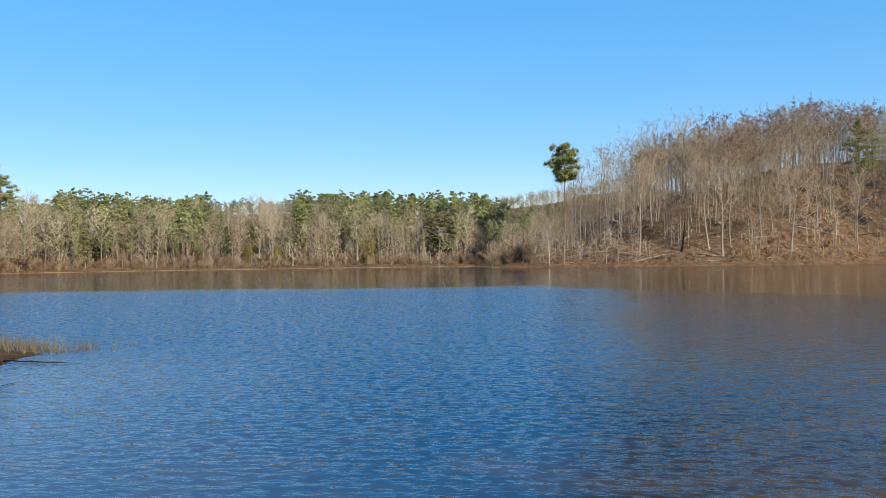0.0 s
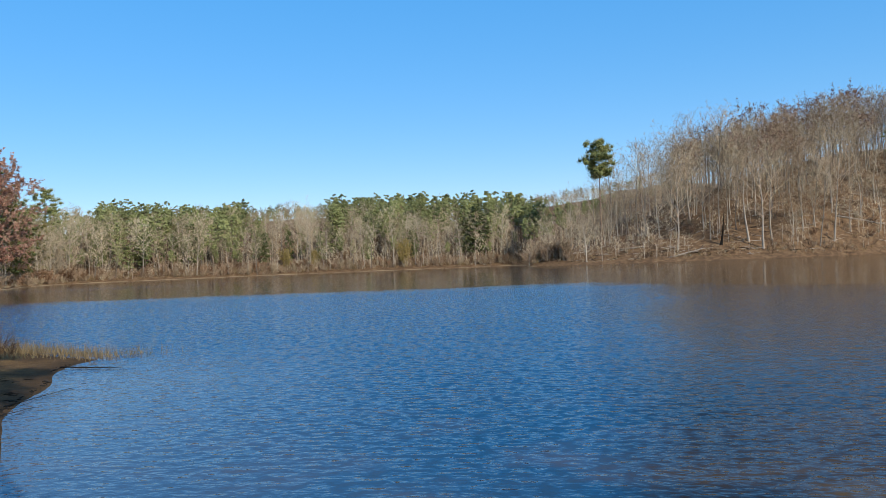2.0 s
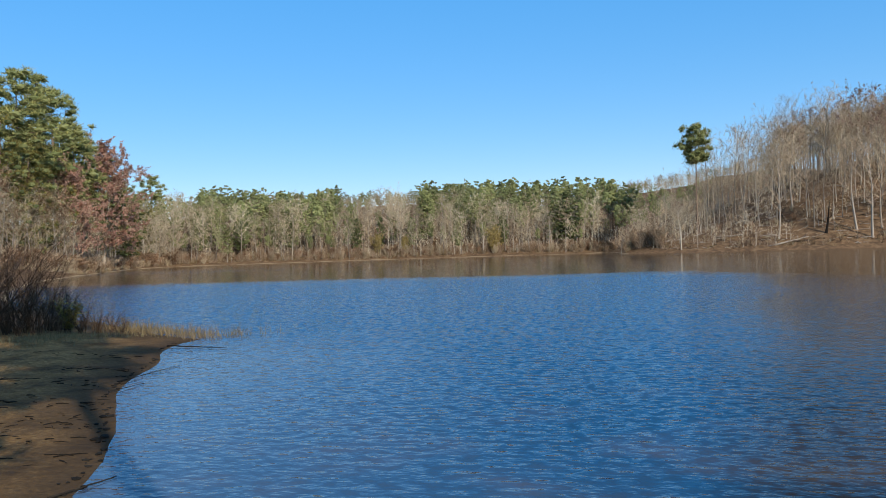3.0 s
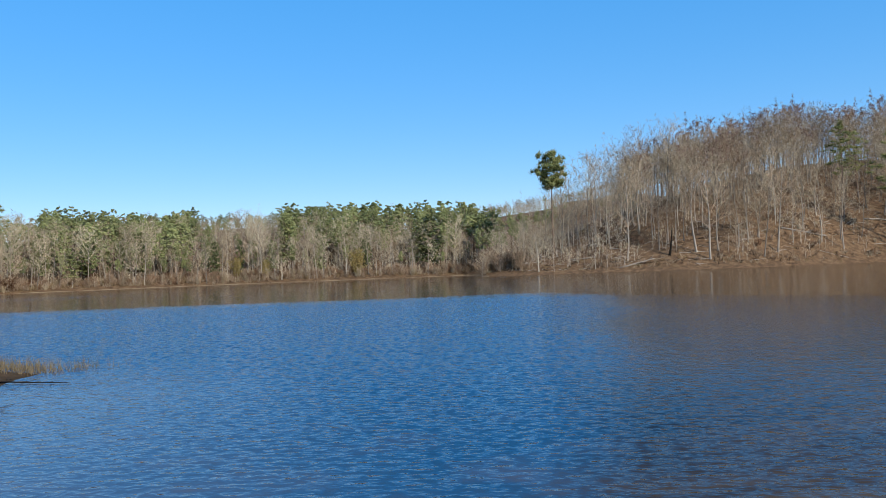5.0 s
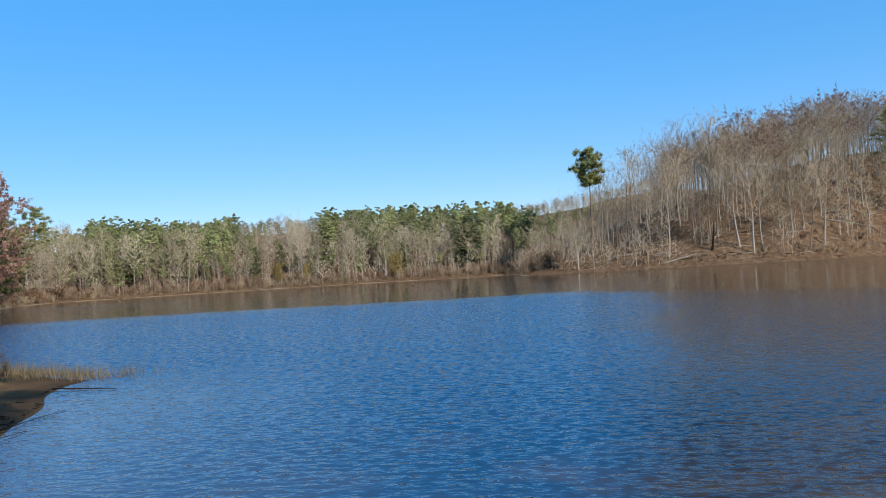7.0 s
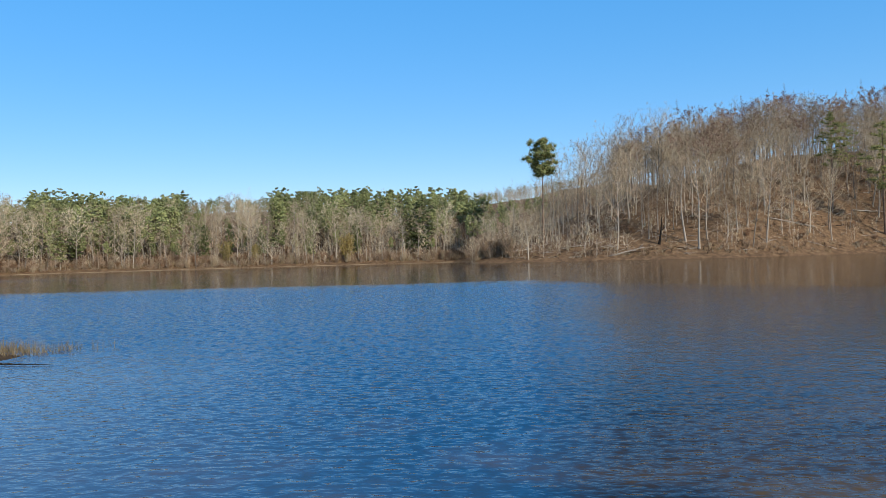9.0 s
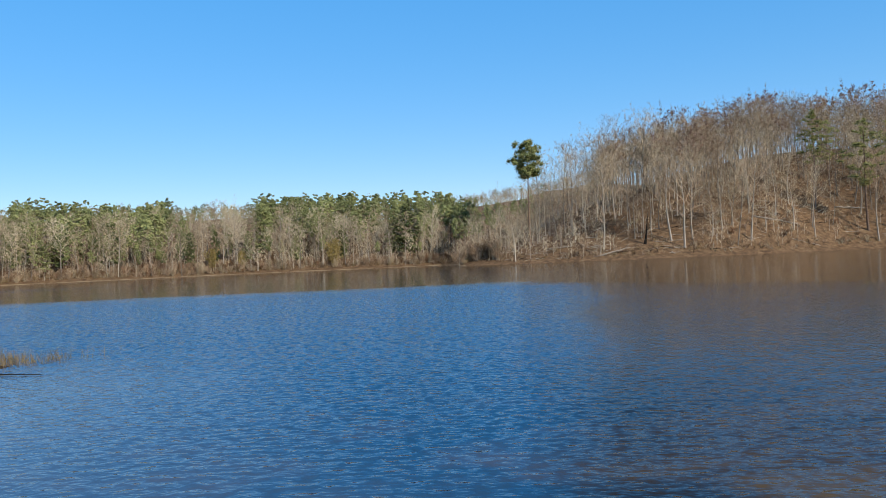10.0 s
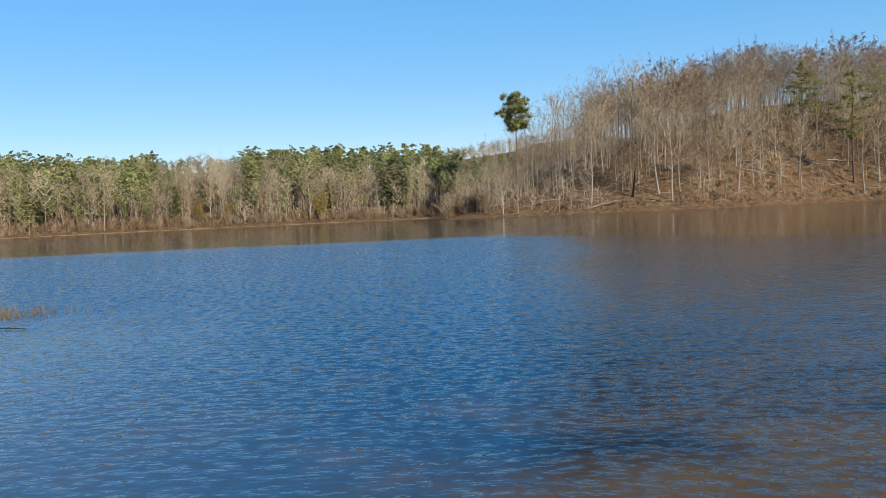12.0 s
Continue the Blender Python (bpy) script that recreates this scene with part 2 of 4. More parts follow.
    # brown bed shows through the shallows by the bank
    shallow = calc(t, "DIVIDE", calc(t, "SUBTRACT", calc(t, "ADD", 12.5, calc(t, "MULTIPLY", calc(t, "MAXIMUM", sep.outputs[0], -3.0), 1.1)), sep.outputs[1]), 7.0, clamp=True)
    weeds = ramp(t, noise_at(0.5, 1.0, 0.5, 4.0), [(0.34, (0, 0, 0)), (0.58, (1, 1, 1))])
    # the hill's dark reflection is painted into the base colour below it
    deep_mirror_col = mixed(t, hill, (0.010, 0.060, 0.136), (0.010, 0.012, 0.016))
    # calm strip: brown of murky bed and mirrored trees, put into the base colour
    deep_mirror_col = mixed(t, windy, (0.045, 0.032, 0.018), deep_mirror_col)
    col = mixed(t, calc(t, "MULTIPLY", shallow, weeds), deep_mirror_col, (0.06, 0.04, 0.023))
    # paler lee bay: sand below and the mirrored low sky, painted as base colour
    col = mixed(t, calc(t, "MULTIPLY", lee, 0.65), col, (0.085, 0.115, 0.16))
    # a sandbar lies close under the surface by the bank
    bar = calc(t, "MULTIPLY", calc(t, "DIVIDE", calc(t, "SUBTRACT", calc(t, "ADD", 10.6, calc(t, "MULTIPLY", weeds, 2.4)), sep.outputs[1]), 3.4, clamp=True),
               calc(t, "DIVIDE", calc(t, "SUBTRACT", sep.outputs[0], 0.3), 2.8, clamp=True))
    streak = calc(t, "ADD", 0.35, calc(t, "MULTIPLY", noise_at(2.0, 6.5, 1.0, 3.0), 1.1), clamp=True)
    col = mixed(t, calc(t, "MULTIPLY", bar, streak), col, (0.085, 0.058, 0.027))
    # pale silt shows in soft patches where the bed is near
    silt = calc(t, "MULTIPLY", ramp(t, noise_at(0.42, 0.5, 1.0, 2.0), [(0.48, (0, 0, 0)), (0.72, (1, 1, 1))]),
                calc(t, "DIVIDE", calc(t, "SUBTRACT", 22.0, sep.outputs[1]), 12.0, clamp=True))
    col = mixed(t, calc(t, "MULTIPLY", calc(t, "MULTIPLY", silt, calc(t, "SUBTRACT", 1.0, hill)), 0.4), col, (0.13, 0.098, 0.09))
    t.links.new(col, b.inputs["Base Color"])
    t.links.new(calc(t, "SUBTRACT", 0.09, calc(t, "MULTIPLY", windy, 0.02)), b.inputs["Roughness"])
    return m


M_ground, M_water = ground_material(), water_material()

# ---------------------------------------------------------------- land form
# lake outline, from the near bank round by the spit, the far shore, the wooded point and back
LAKE = [(60, 2), (20, 4.5), (5, 6), (-5, 8.0), (-7.4, 10.5), (-8.0, 12.5), (-8.9, 14.4), (-10.2, 16.3), (-11.3, 18.3), (-12.3, 20.7), (-13.3, 23.2), (-14.4, 26.3),
        (-15.2, 29.3), (-14.6, 30.2), (-17, 32), (-24, 38), (-40, 52), (-60, 78), (-78, 108), (-92, 140), (-104, 171), (-113, 196),
        (-114, 215), (-104, 224), (-70, 240), (-31, 250), (0, 256), (11, 257), (18, 250), (18, 238), (13, 227), (20, 221),
        (31, 219), (50, 216), (64, 212), (80, 210), (98, 216), (126, 226), (152, 226), (185, 200), (190, 150), (160, 70), (110, 15)]
PA = np.array(LAKE, float)
PB = np.roll(PA, -1, axis=0)


def shore_distance(x, y):
    """Metres to the shoreline: positive on land, negative over the lake."""
    x, y = np.asarray(x, float), np.asarray(y, float)
    best, inside = np.full(x.shape, 1e9), np.zeros(x.shape, bool)
    for (ax, ay), (bx, by) in zip(PA, PB):
        ex, ey = bx - ax, by - ay
        u = np.clip(((x - ax) * ex + (y - ay) * ey) / (ex * ex + ey * ey), 0, 1)
        best = np.minimum(best, np.hypot(x - ax - u * ex, y - ay - u * ey))
        if ay != by:
            inside ^= ((ay > y) != (by > y)) & (x < ex * (y - ay) / ey + ax)
    return np.where(inside, -best, best)


def step(a, b, v):
    u = np.clip((v - a) / (b - a), 0, 1)
    return u * u * (3 - 2 * u)


def wavy(x, y, size, phase=0.0):
    return (np.sin(x / size + phase) * np.cos(y / size * 0.83 + 1.7 * phase)
            + 0.5 * np.sin(x / size * 2.3 - y / size * 1.9 + phase) + 0.3 * np.cos(x / size * 4.1 + y / size * 4.7))


SHORE_AZ = [-40, -33.3, -31.3, -30, -28, -25, -16, -7, 0, 3.2, 3.6, 8, 13, 17, 22, 25, 30, 34, 45]
SHORE_R = [124, 168, 200, 226, 243.5, 247, 250, 253, 256, 259, 227, 221, 221, 222, 230, 240, 262, 270, 270]


def height(x, y):
    """Height of the land over the water."""
    x, y = np.asarray(x, float), np.asarray(y, float)
    sd = shore_distance(x, y) + 0.25 * wavy(x, y, 3.1) * step(2, 30, np.hypot(x, y))
    r, az = np.hypot(x, y), np.degrees(np.arctan2(x, y))
    inland = np.maximum(sd, 0)
    near = np.exp(-(x * x + y * y) / 70.0)
    z = 0.26 * near * inland + 0.05 * np.minimum(inland, 12) * (1 - near)
    z = z + step(7, 26, inland) * np.exp(-((x - 25) ** 2 + (y + 30) ** 2) / 2200.0) * 5
    away = step(60, 110, r)
    west = 1 - step(3, 9, az)
    z = z + away * (0.45 * step(0, 2.0, inland) + (0.09 + 0.10 * west) * np.minimum(inland, 62) + 0.05 * np.clip(inland - 62, 0, 150))
    u = r - np.interp(az, SHORE_AZ, SHORE_R)
    side = np.interp(az, [2, 5, 9, 12, 15, 19, 24, 50, 62], [0.0, 0.08, 0.22, 0.42, 0.63, 0.80, 0.90, 0.94, 0])
    run = np.interp(az, [15, 26], [85, 118])
    t = np.clip(u / run, 0, 1)
    z = z + away * side * 25 * run / 85 * t * (1.5 - 0.5 * t * t) * (1 - 0.75 * step(120, 290, u)) * (inland > 0)
    z = z + 13 * np.exp(-((x + 150) ** 2 + (y - 150) ** 2) / 2600.0) * step(0, 40, inland)
    z = z + 38 * np.exp(-((az - 13) / 11.0) ** 2 - ((r - 680) / 150) ** 2)
    z = z + 8 * np.exp(-((az + 14) / 12.0) ** 2 - ((r - 460) / 90) ** 2)
    z = z + away * wavy(x, y, 17.0, 1.0) * 0.8 * step(4, 40, inland) + 0.04 * wavy(x, y, 1.3, 2.0) * step(0.3, 3, inland)
    bed = -0.09 * np.minimum(np.maximum(-sd, 0), 40)
    return np.where(sd > 0, z, bed)


def z_at(x, y):
    return float(height(np.array([x]), np.array([y]))[0])


def polar(az, r):
    return r * math.sin(radians(az)), r * math.cos(radians(az))


def shore_r(az):
    return float(np.interp(az, SHORE_AZ, SHORE_R))


def mesh_of(name, verts, faces, material, smooth=False):
    me = bpy.data.meshes.new(name)
    me.from_pydata([tuple(v) for v in verts], [], faces)
    me.materials.append(material)
    if smooth:
        me.polygons.foreach_set("use_smooth", [True] * len(me.polygons))
    me.update()
    return me


def build_ground():
    az = np.concatenate([np.linspace(-180, -48, 45)[:-1], np.linspace(-48, 44, 350), np.linspace(44, 180, 45)[1:-1]])
    rad = np.concatenate([[0.003, 0.3], np.geomspace(1.0, 330.0, 210), np.geomspace(340, 4000, 40)])
    a, r = np.meshgrid(np.radians(az), rad, indexing="ij")
    x, y = r * np.sin(a), r * np.cos(a)
    z = height(x, y)
    n, k = a.shape
    verts = np.stack([x, y, z], -1).reshape(-1, 3)
    i, j = np.meshgrid(np.arange(n), np.arange(k - 1), indexing="ij")
    i2 = (i + 1) % n
    quads = np.stack([i * k + j, i2 * k + j, i2 * k + j + 1, i * k + j + 1], -1).reshape(-1, 4)
    me = mesh_of("ground", verts.tolist(), quads.tolist() + [tuple(range(0, n * k, k))], M_ground, True)
    tagged(new("ground", me), "leaf-strewn brown ground and sandy lake shore", "ground", kind="structure")


def build_water():
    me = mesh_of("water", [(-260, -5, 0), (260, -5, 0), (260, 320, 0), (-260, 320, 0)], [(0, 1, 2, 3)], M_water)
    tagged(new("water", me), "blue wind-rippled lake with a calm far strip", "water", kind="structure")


build_ground()
build_water()


# ---------------------------------------------------------------- plants
def unit(v):
    n = math.sqrt(v[0] ** 2 + v[1] ** 2 + v[2] ** 2) or 1.0
    return (v[0] / n, v[1] / n, v[2] / n)


def tube(V, F, pts, radii, sides):
    base = len(V)
    for i, (p, r) in enumerate(zip(pts, radii)):
        q = pts[min(i + 1, len(pts) - 1)]
        o = pts[max(i - 1, 0)]
        d = unit((q[0] - o[0], q[1] - o[1], q[2] - o[2]))
        s = unit((d[1], -d[0], 0.0)) if abs(d[2]) < 0.98 else (1.0, 0.0, 0.0)
        c = (d[1] * s[2] - d[2] * s[1], d[2] * s[0] - d[0] * s[2], d[0] * s[1] - d[1] * s[0])
        for k in range(sides):
            a = 2 * math.pi * k / sides
            ca, sa = math.cos(a) * r, math.sin(a) * r
            V.append((p[0] + s[0] * ca + c[0] * sa, p[1] + s[1] * ca + c[1] * sa, p[2] + s[2] * ca + c[2] * sa))
    for i in range(len(pts) - 1):
        for k in range(sides):
            a, b = base + i * sides + k, base + i * sides + (k + 1) % sides
            F.append((a, b, b + sides, a + sides))
    F.append(tuple(range(base + (len(pts) - 1) * sides, base + len(pts) * sides)))


def spike(V, F, p, d, length, width, rng):
    """A twig or a blade: one narrow tapering leaf of geometry."""
    s = unit((rng.gauss(0, 1), rng.gauss(0, 1), rng.gauss(0, 0.4)))
    w = width * 0.5
    b = len(V)
    V.extend([(p[0] - s[0] * w, p[1] - s[1] * w, p[2] - s[2] * w), (p[0] + s[0] * w, p[1] + s[1] * w, p[2] + s[2] * w),
              (p[0] + d[0] * length, p[1] + d[1] * length, p[2] + d[2] * length)])
    F.append((b, b + 1, b + 2))


def leaf(V, F, p, size, rng, slim=1.0):
    u = unit((rng.gauss(0, 1), rng.gauss(0, 1), rng.gauss(0, 1)))
    w = unit((rng.gauss(0, 1), rng.gauss(0, 1), rng.gauss(0, 1)))
    b = len(V)
    for k, f in ((-0.5 * slim, 0), (0.5 * slim, 0), (0, 1)):
        V.append((p[0] + u[0] * k * size + w[0] * f * size, p[1] + u[1] * k * size + w[1] * f * size,
                  p[2] + u[2] * k * size + w[2] * f * size))
    F.append((b, b + 1, b + 2))


def trunk_line(rng, h, lean, wob):
    ax, ay = rng.gauss(0, lean), rng.gauss(0, lean)
    px, py = rng.uniform(0, 6), rng.uniform(0, 6)
    return lambda u: (ax * u * h + wob * math.sin(px + 5 * u), ay * u * h + wob * math.sin(py + 4 * u), u * h)


def grow_bare(seed, h, first=0.35, limbs=15, subs=5, twigs=7, spread=0.30, rad=0.2, lean=0.03, leaves=0, rise=0.9, sides=6, twig_w=0.05, light=False):
    """Bare broadleaf tree: trunk, then limbs with side shoots and fine twigs, and dead leaves if any hang on."""
    rng = random.Random(seed)
    TV, TF, BV, BF, LV, LF = [], [], [], [], [], []
    line = trunk_line(rng, h, lean, 0.12)
    o = line(0)
    at = lambda u: tuple(a - (b if i < 2 else 0) for i, (a, b) in enumerate(zip(line(u), o)))
    us = [-0.02, 0.03, 0.35, 0.7, 1.0] if light else [-0.02, 0.0, 0.03, 0.15, 0.3, 0.45, 0.6, 0.75, 0.88, 1.0]
    tube(TV, TF, [at(u) for u in us], [rad * (1.35 if u <= 0 else 1.12 if u < 0.05 else 1 - 0.86 * u) for u in us], sides)
    ga = rng.uniform(0, 6.28)
    for i in range(limbs):
        u = first + (0.98 - first) * (i + rng.random() * 0.8) / limbs
        ga += 2.4 + rng.uniform(-0.5, 0.5)
        p = at(u)
        ln = h * spread * (1.15 - 0.75 * u) * rng.uniform(0.7, 1.25) * (1.25 if u < 0.75 else 1)
        d = unit((math.cos(ga), math.sin(ga), rng.uniform(0.5, 1.1) * rise))
        bend = rng.uniform(0.1, 0.5)
        pts = [p]
        for k in range(1, 4):
            f = k / 3
            pts.append((p[0] + d[0] * ln * f + rng.gauss(0, 0.06) * ln * f, p[1] + d[1] * ln * f + rng.gauss(0, 0.06) * ln * f,
                        p[2] + d[2] * ln * f + bend * ln * f * f))
        lr = rad * 0.42 * (1.1 - 0.7 * u)
        if light:
            tube(BV, BF, [pts[0], pts[2], pts[3]], [lr, lr * 0.45, lr * 0.14], 3)
        else:
            tube(BV, BF, pts, [lr, lr * 0.7, lr * 0.42, lr * 0.14], 4)
        for j in range(subs):
            f = 0.3 + 0.7 * (j + rng.random()) / subs
            k = min(int(f * 3), 2)
            g = f * 3 - k
            q = tuple(a + (b - a) * g for a, b in zip(pts[k], pts[k + 1]))
            e = unit((d[0] + rng.gauss(0, 0.7), d[1] + rng.gauss(0, 0.7), d[2] + rng.gauss(0.25, 0.5)))
            sl = ln * rng.uniform(0.28, 0.5)
            tip = (q[0] + e[0] * sl, q[1] + e[1] * sl, q[2] + e[2] * sl + 0.12 * sl)
            if light:
                spike(BV, BF, q, unit(tuple(a - b for a, b in zip(tip, q))), sl, lr * 0.6, rng)
            else:
                tube(BV, BF, [q, tip], [lr * 0.30, lr * 0.08], 3)
            for n in range(twigs):
                g = rng.uniform(0.25, 1.0)
                b0 = tuple(a + (b - a) * g for a, b in zip(q, tip))
                td = unit((e[0] + rng.gauss(0, 0.75), e[1] + rng.gauss(0, 0.75), e[2] + rng.gauss(0.3, 0.6)))
                tl = rng.uniform(0.45, 1.0) * sl * 0.7
                spike(BV, BF, b0, td, tl, twig_w, rng)
                for _ in range(leaves):
                    g = rng.uniform(0.2, 1.0)
                    leaf(LV, LF, tuple(a + c * tl * g + rng.gauss(0, 0.12) for a, c in zip(b0, td)), rng.uniform(0.16, 0.34), rng)
    return (TV, TF), (BV, BF), (LV, LF)


PHI = (1 + 5 ** 0.5) / 2
ICO_V = [unit(q) for a in (-1, 1) for b in (-PHI, PHI) for q in ((0, a, b), (a, b, 0), (b, 0, a))]
ICO_F = [f for f in itertools.combinations(range(12), 3) if all(math.dist(ICO_V[a], ICO_V[b]) < 1.1 for a, b in itertools.combinations(f, 2))]


def needle_clump(LV, LF, CV, CF, c, r, flat, tufts, size, rng):
    """A bunch of needles: a lumpy heart and shoots that stand out from it."""
    b = len(CV)
    for q in ICO_V:
        f = r * (0.66 if tufts < 30 else 0.5) * rng.uniform(0.7, 1.2)
        CV.append((c[0] + q[0] * f, c[1] + q[1] * f, c[2] + q[2] * f * flat))
    CF.extend([(i + b, j + b, k + b) for i, j, k in ICO_F])
    for _ in range(tufts):
        w = unit((rng.gauss(0, 1), rng.gauss(0, 1), rng.gauss(0.25, 1)))
        f = r * rng.uniform(0.35, 0.75)
        d = unit((w[0] + rng.gauss(0, 0.45), w[1] + rng.gauss(0, 0.45), w[2] + rng.gauss(0.25, 0.45)))
        spike(LV, LF, (c[0] + w[0] * f, c[1] + w[1] * f, c[2] + w[2] * f * flat), d, r * rng.uniform(0.35, 0.62), size * rng.uniform(0.5, 1.0), rng)


def grow_round(seed, h, first=0.4, limbs=14, subs=5, shoots=3, twigs=4, spread=0.24, rad=0.17, lean=0.03, twig_w=0.045, leaves=0, leafy_from=0.6, leaf_size=0.27, sides=6):
    """Leafless tree with a rounded crown: limbs, side branches, shoots and a haze of fine twigs."""
    rng = random.Random(seed)
    TV, TF, BV, BF, LV, LF = [], [], [], [], [], []
    line = trunk_line(rng, h * 0.94, lean, 0.3)
    o = line(0)
    at = lambda u: tuple(a - (b if i < 2 else 0) for i, (a, b) in enumerate(zip(line(u), o)))
    us = [-0.02, 0.03, 0.2, 0.4, 0.6, 0.8, 1.0]
    tube(TV, TF, [at(u) for u in us], [rad * (1.3 if u <= 0 else 1.05 - 0.92 * u) for u in us], sides)
    ga = rng.uniform(0, 6.28)
    mid, half = (first + 1.0) / 2 - 0.02, (1.0 - first) / 2 + 0.08
    for i in range(limbs):
        u = first + (0.97 - first) * (i + rng.random() * 0.8) / limbs
        ga += 2.4 + rng.uniform(-0.6, 0.6)
        p = at(u)
        ln = h * spread * math.sqrt(max(0.1, 1 - ((u - mid) / half) ** 2)) * rng.uniform(0.7, 1.25)
        el = radians(rng.uniform(18, 45) + 30 * (u - first) / (1 - first))
        d = (math.cos(ga) * math.cos(el), math.sin(ga) * math.cos(el), math.sin(el))
        bend = rng.uniform(0.05, 0.35)
        pts = [(p[0] + d[0] * ln * f + rng.gauss(0, 0.05) * ln * f, p[1] + d[1] * ln * f + rng.gauss(0, 0.05) * ln * f,
                p[2] + d[2] * ln * f + bend * ln * f * f) for f in (0, 0.33, 0.67, 1.0)]
        lr = rad * 0.46 * (1.15 - 0.75 * u)
        tube(BV, BF, pts, [lr, lr * 0.7, lr * 0.42, lr * 0.14], 3)
        for j in range(subs):
            f = 0.22 + 0.78 * (j + rng.random()) / subs
            k = min(int(f * 3), 2)
            q = tuple(a + (b - a) * (f * 3 - k) for a, b in zip(pts[k], pts[k + 1]))
            e = unit((d[0] + rng.gauss(0, 0.65), d[1] + rng.gauss(0, 0.65), d[2] + rng.gauss(0.1, 0.5)))
            sl = ln * rng.uniform(0.35, 0.6) * (1.1 - 0.4 * f)
            spike(BV, BF, q, e, sl, lr * 0.75, rng)
            for _ in range(shoots):
                g = rng.uniform(0.2, 1.0)
                b0 = tuple(a + c * sl * g for a, c in zip(q, e))
                sd = unit((e[0] + rng.gauss(0, 0.7), e[1] + rng.gauss(0, 0.7), e[2] + rng.gauss(0.1, 0.6)))
                tl = sl * rng.uniform(0.4, 0.75)
                spike(BV, BF, b0, sd, tl, twig_w * 1.3, rng)
                for _ in range(twigs):
                    g = rng.uniform(0.15, 0.95)
                    c0 = tuple(a + c * tl * g for a, c in zip(b0, sd))
                    td = unit((sd[0] + rng.gauss(0, 0.8), sd[1] + rng.gauss(0, 0.8), sd[2] + rng.gauss(0.1, 0.7)))
                    spike(BV, BF, c0, td, tl * rng.uniform(0.4, 0.8), twig_w, rng)
                if u > leafy_from:
                    for _ in range(leaves):
                        g = rng.uniform(0.1, 1.1)
                        leaf(LV, LF, tuple(a + c * tl * g + rng.gauss(0, 0.12) for a, c in zip(b0, sd)), leaf_size * rng.uniform(0.67, 1.33), rng)
    return (TV, TF), (BV, BF), (LV, LF)


def grow_pine(seed, h, first=0.5, whorls=16, width=0.17, tufts=9, rad=0.24, lean=0.015, size=0.5, flat=0.6, stubs=5, puff=1.0, bunches=3):
    """Tall pine: bare stem with a few dead stubs, boughs ending in bunches of needles."""
    rng = random.Random(seed)
    TV, TF, BV, BF, LV, LF, CV, CF = [], [], [], [], [], [], [], []
    line = trunk_line(rng, h, lean, 0.10)
    o = line(0)
    at = lambda u: tuple(a - (b if i < 2 else 0) for i, (a, b) in enumerate(zip(line(u), o)))
    us = [-0.02, 0.0, 0.03, 0.2, 0.4, 0.6, 0.8, 0.92, 1.0]
    tube(TV, TF, [at(u) for u in us], [rad * (1.3 if u <= 0 else 1.1 if u < 0.05 else 1 - 0.9 * u) for u in us], 7)
    ga = rng.uniform(0, 6.28)
    for i in range(stubs):
        u = first * rng.uniform(0.5, 1.0)
        a = rng.uniform(0, 6.28)
        p = at(u)
        ln = h * rng.uniform(0.03, 0.08)
        tube(BV, BF, [p, (p[0] + math.cos(a) * ln, p[1] + math.sin(a) * ln, p[2] + ln * rng.uniform(-0.2, 0.4))], [rad * 0.15, rad * 0.05], 3)
    for i in range(whorls):
        u = first + (1.0 - first) * (i + rng.random()) / whorls
        v = (u - first) / (1 - first)
        shape = (0.5 + 1.3 * v) if v < 0.35 else 0.9 * math.cos((v - 0.35) / 0.65 * 1.5) ** 0.75 + 0.06
        for _ in range(2 if v < 0.9 else 1):
            ga += 2.4 + rng.uniform(-0.6, 0.6)
            ln = h * width * shape * rng.uniform(0.55, 1.15)
            p = at(u)
            e = (p[0] + math.cos(ga) * ln, p[1] + math.sin(ga) * ln, p[2] + ln * rng.uniform(-0.05, 0.55))
            tube(BV, BF, [p, e], [rad * 0.22 * (1.1 - 0.6 * v), rad * 0.05], 3)
            for b in range(bunches):
                g = 1.0 - 0.3 * b + rng.uniform(-0.1, 0.1)
                c = tuple(a + (w - a) * g for a, w in zip(p, e))
                c = (c[0] + rng.gauss(0, 0.3), c[1] + rng.gauss(0, 0.3), c[2] + rng.gauss(0.15, 0.2))
                needle_clump(LV, LF, CV, CF, c, size * puff * rng.uniform(0.9, 1.8) * (1.1 - 0.35 * v), flat, tufts, size, rng)
    top = at(1.0)
    for _ in range(2):
        needle_clump(LV, LF, CV, CF, (top[0] + rng.gauss(0, 0.3), top[1] + rng.gauss(0, 0.3), top[2] - 0.2), size * puff * 1.0, 0.9, tufts, size, rng)
    return (TV, TF), (BV, BF), (LV, LF), (CV, CF)


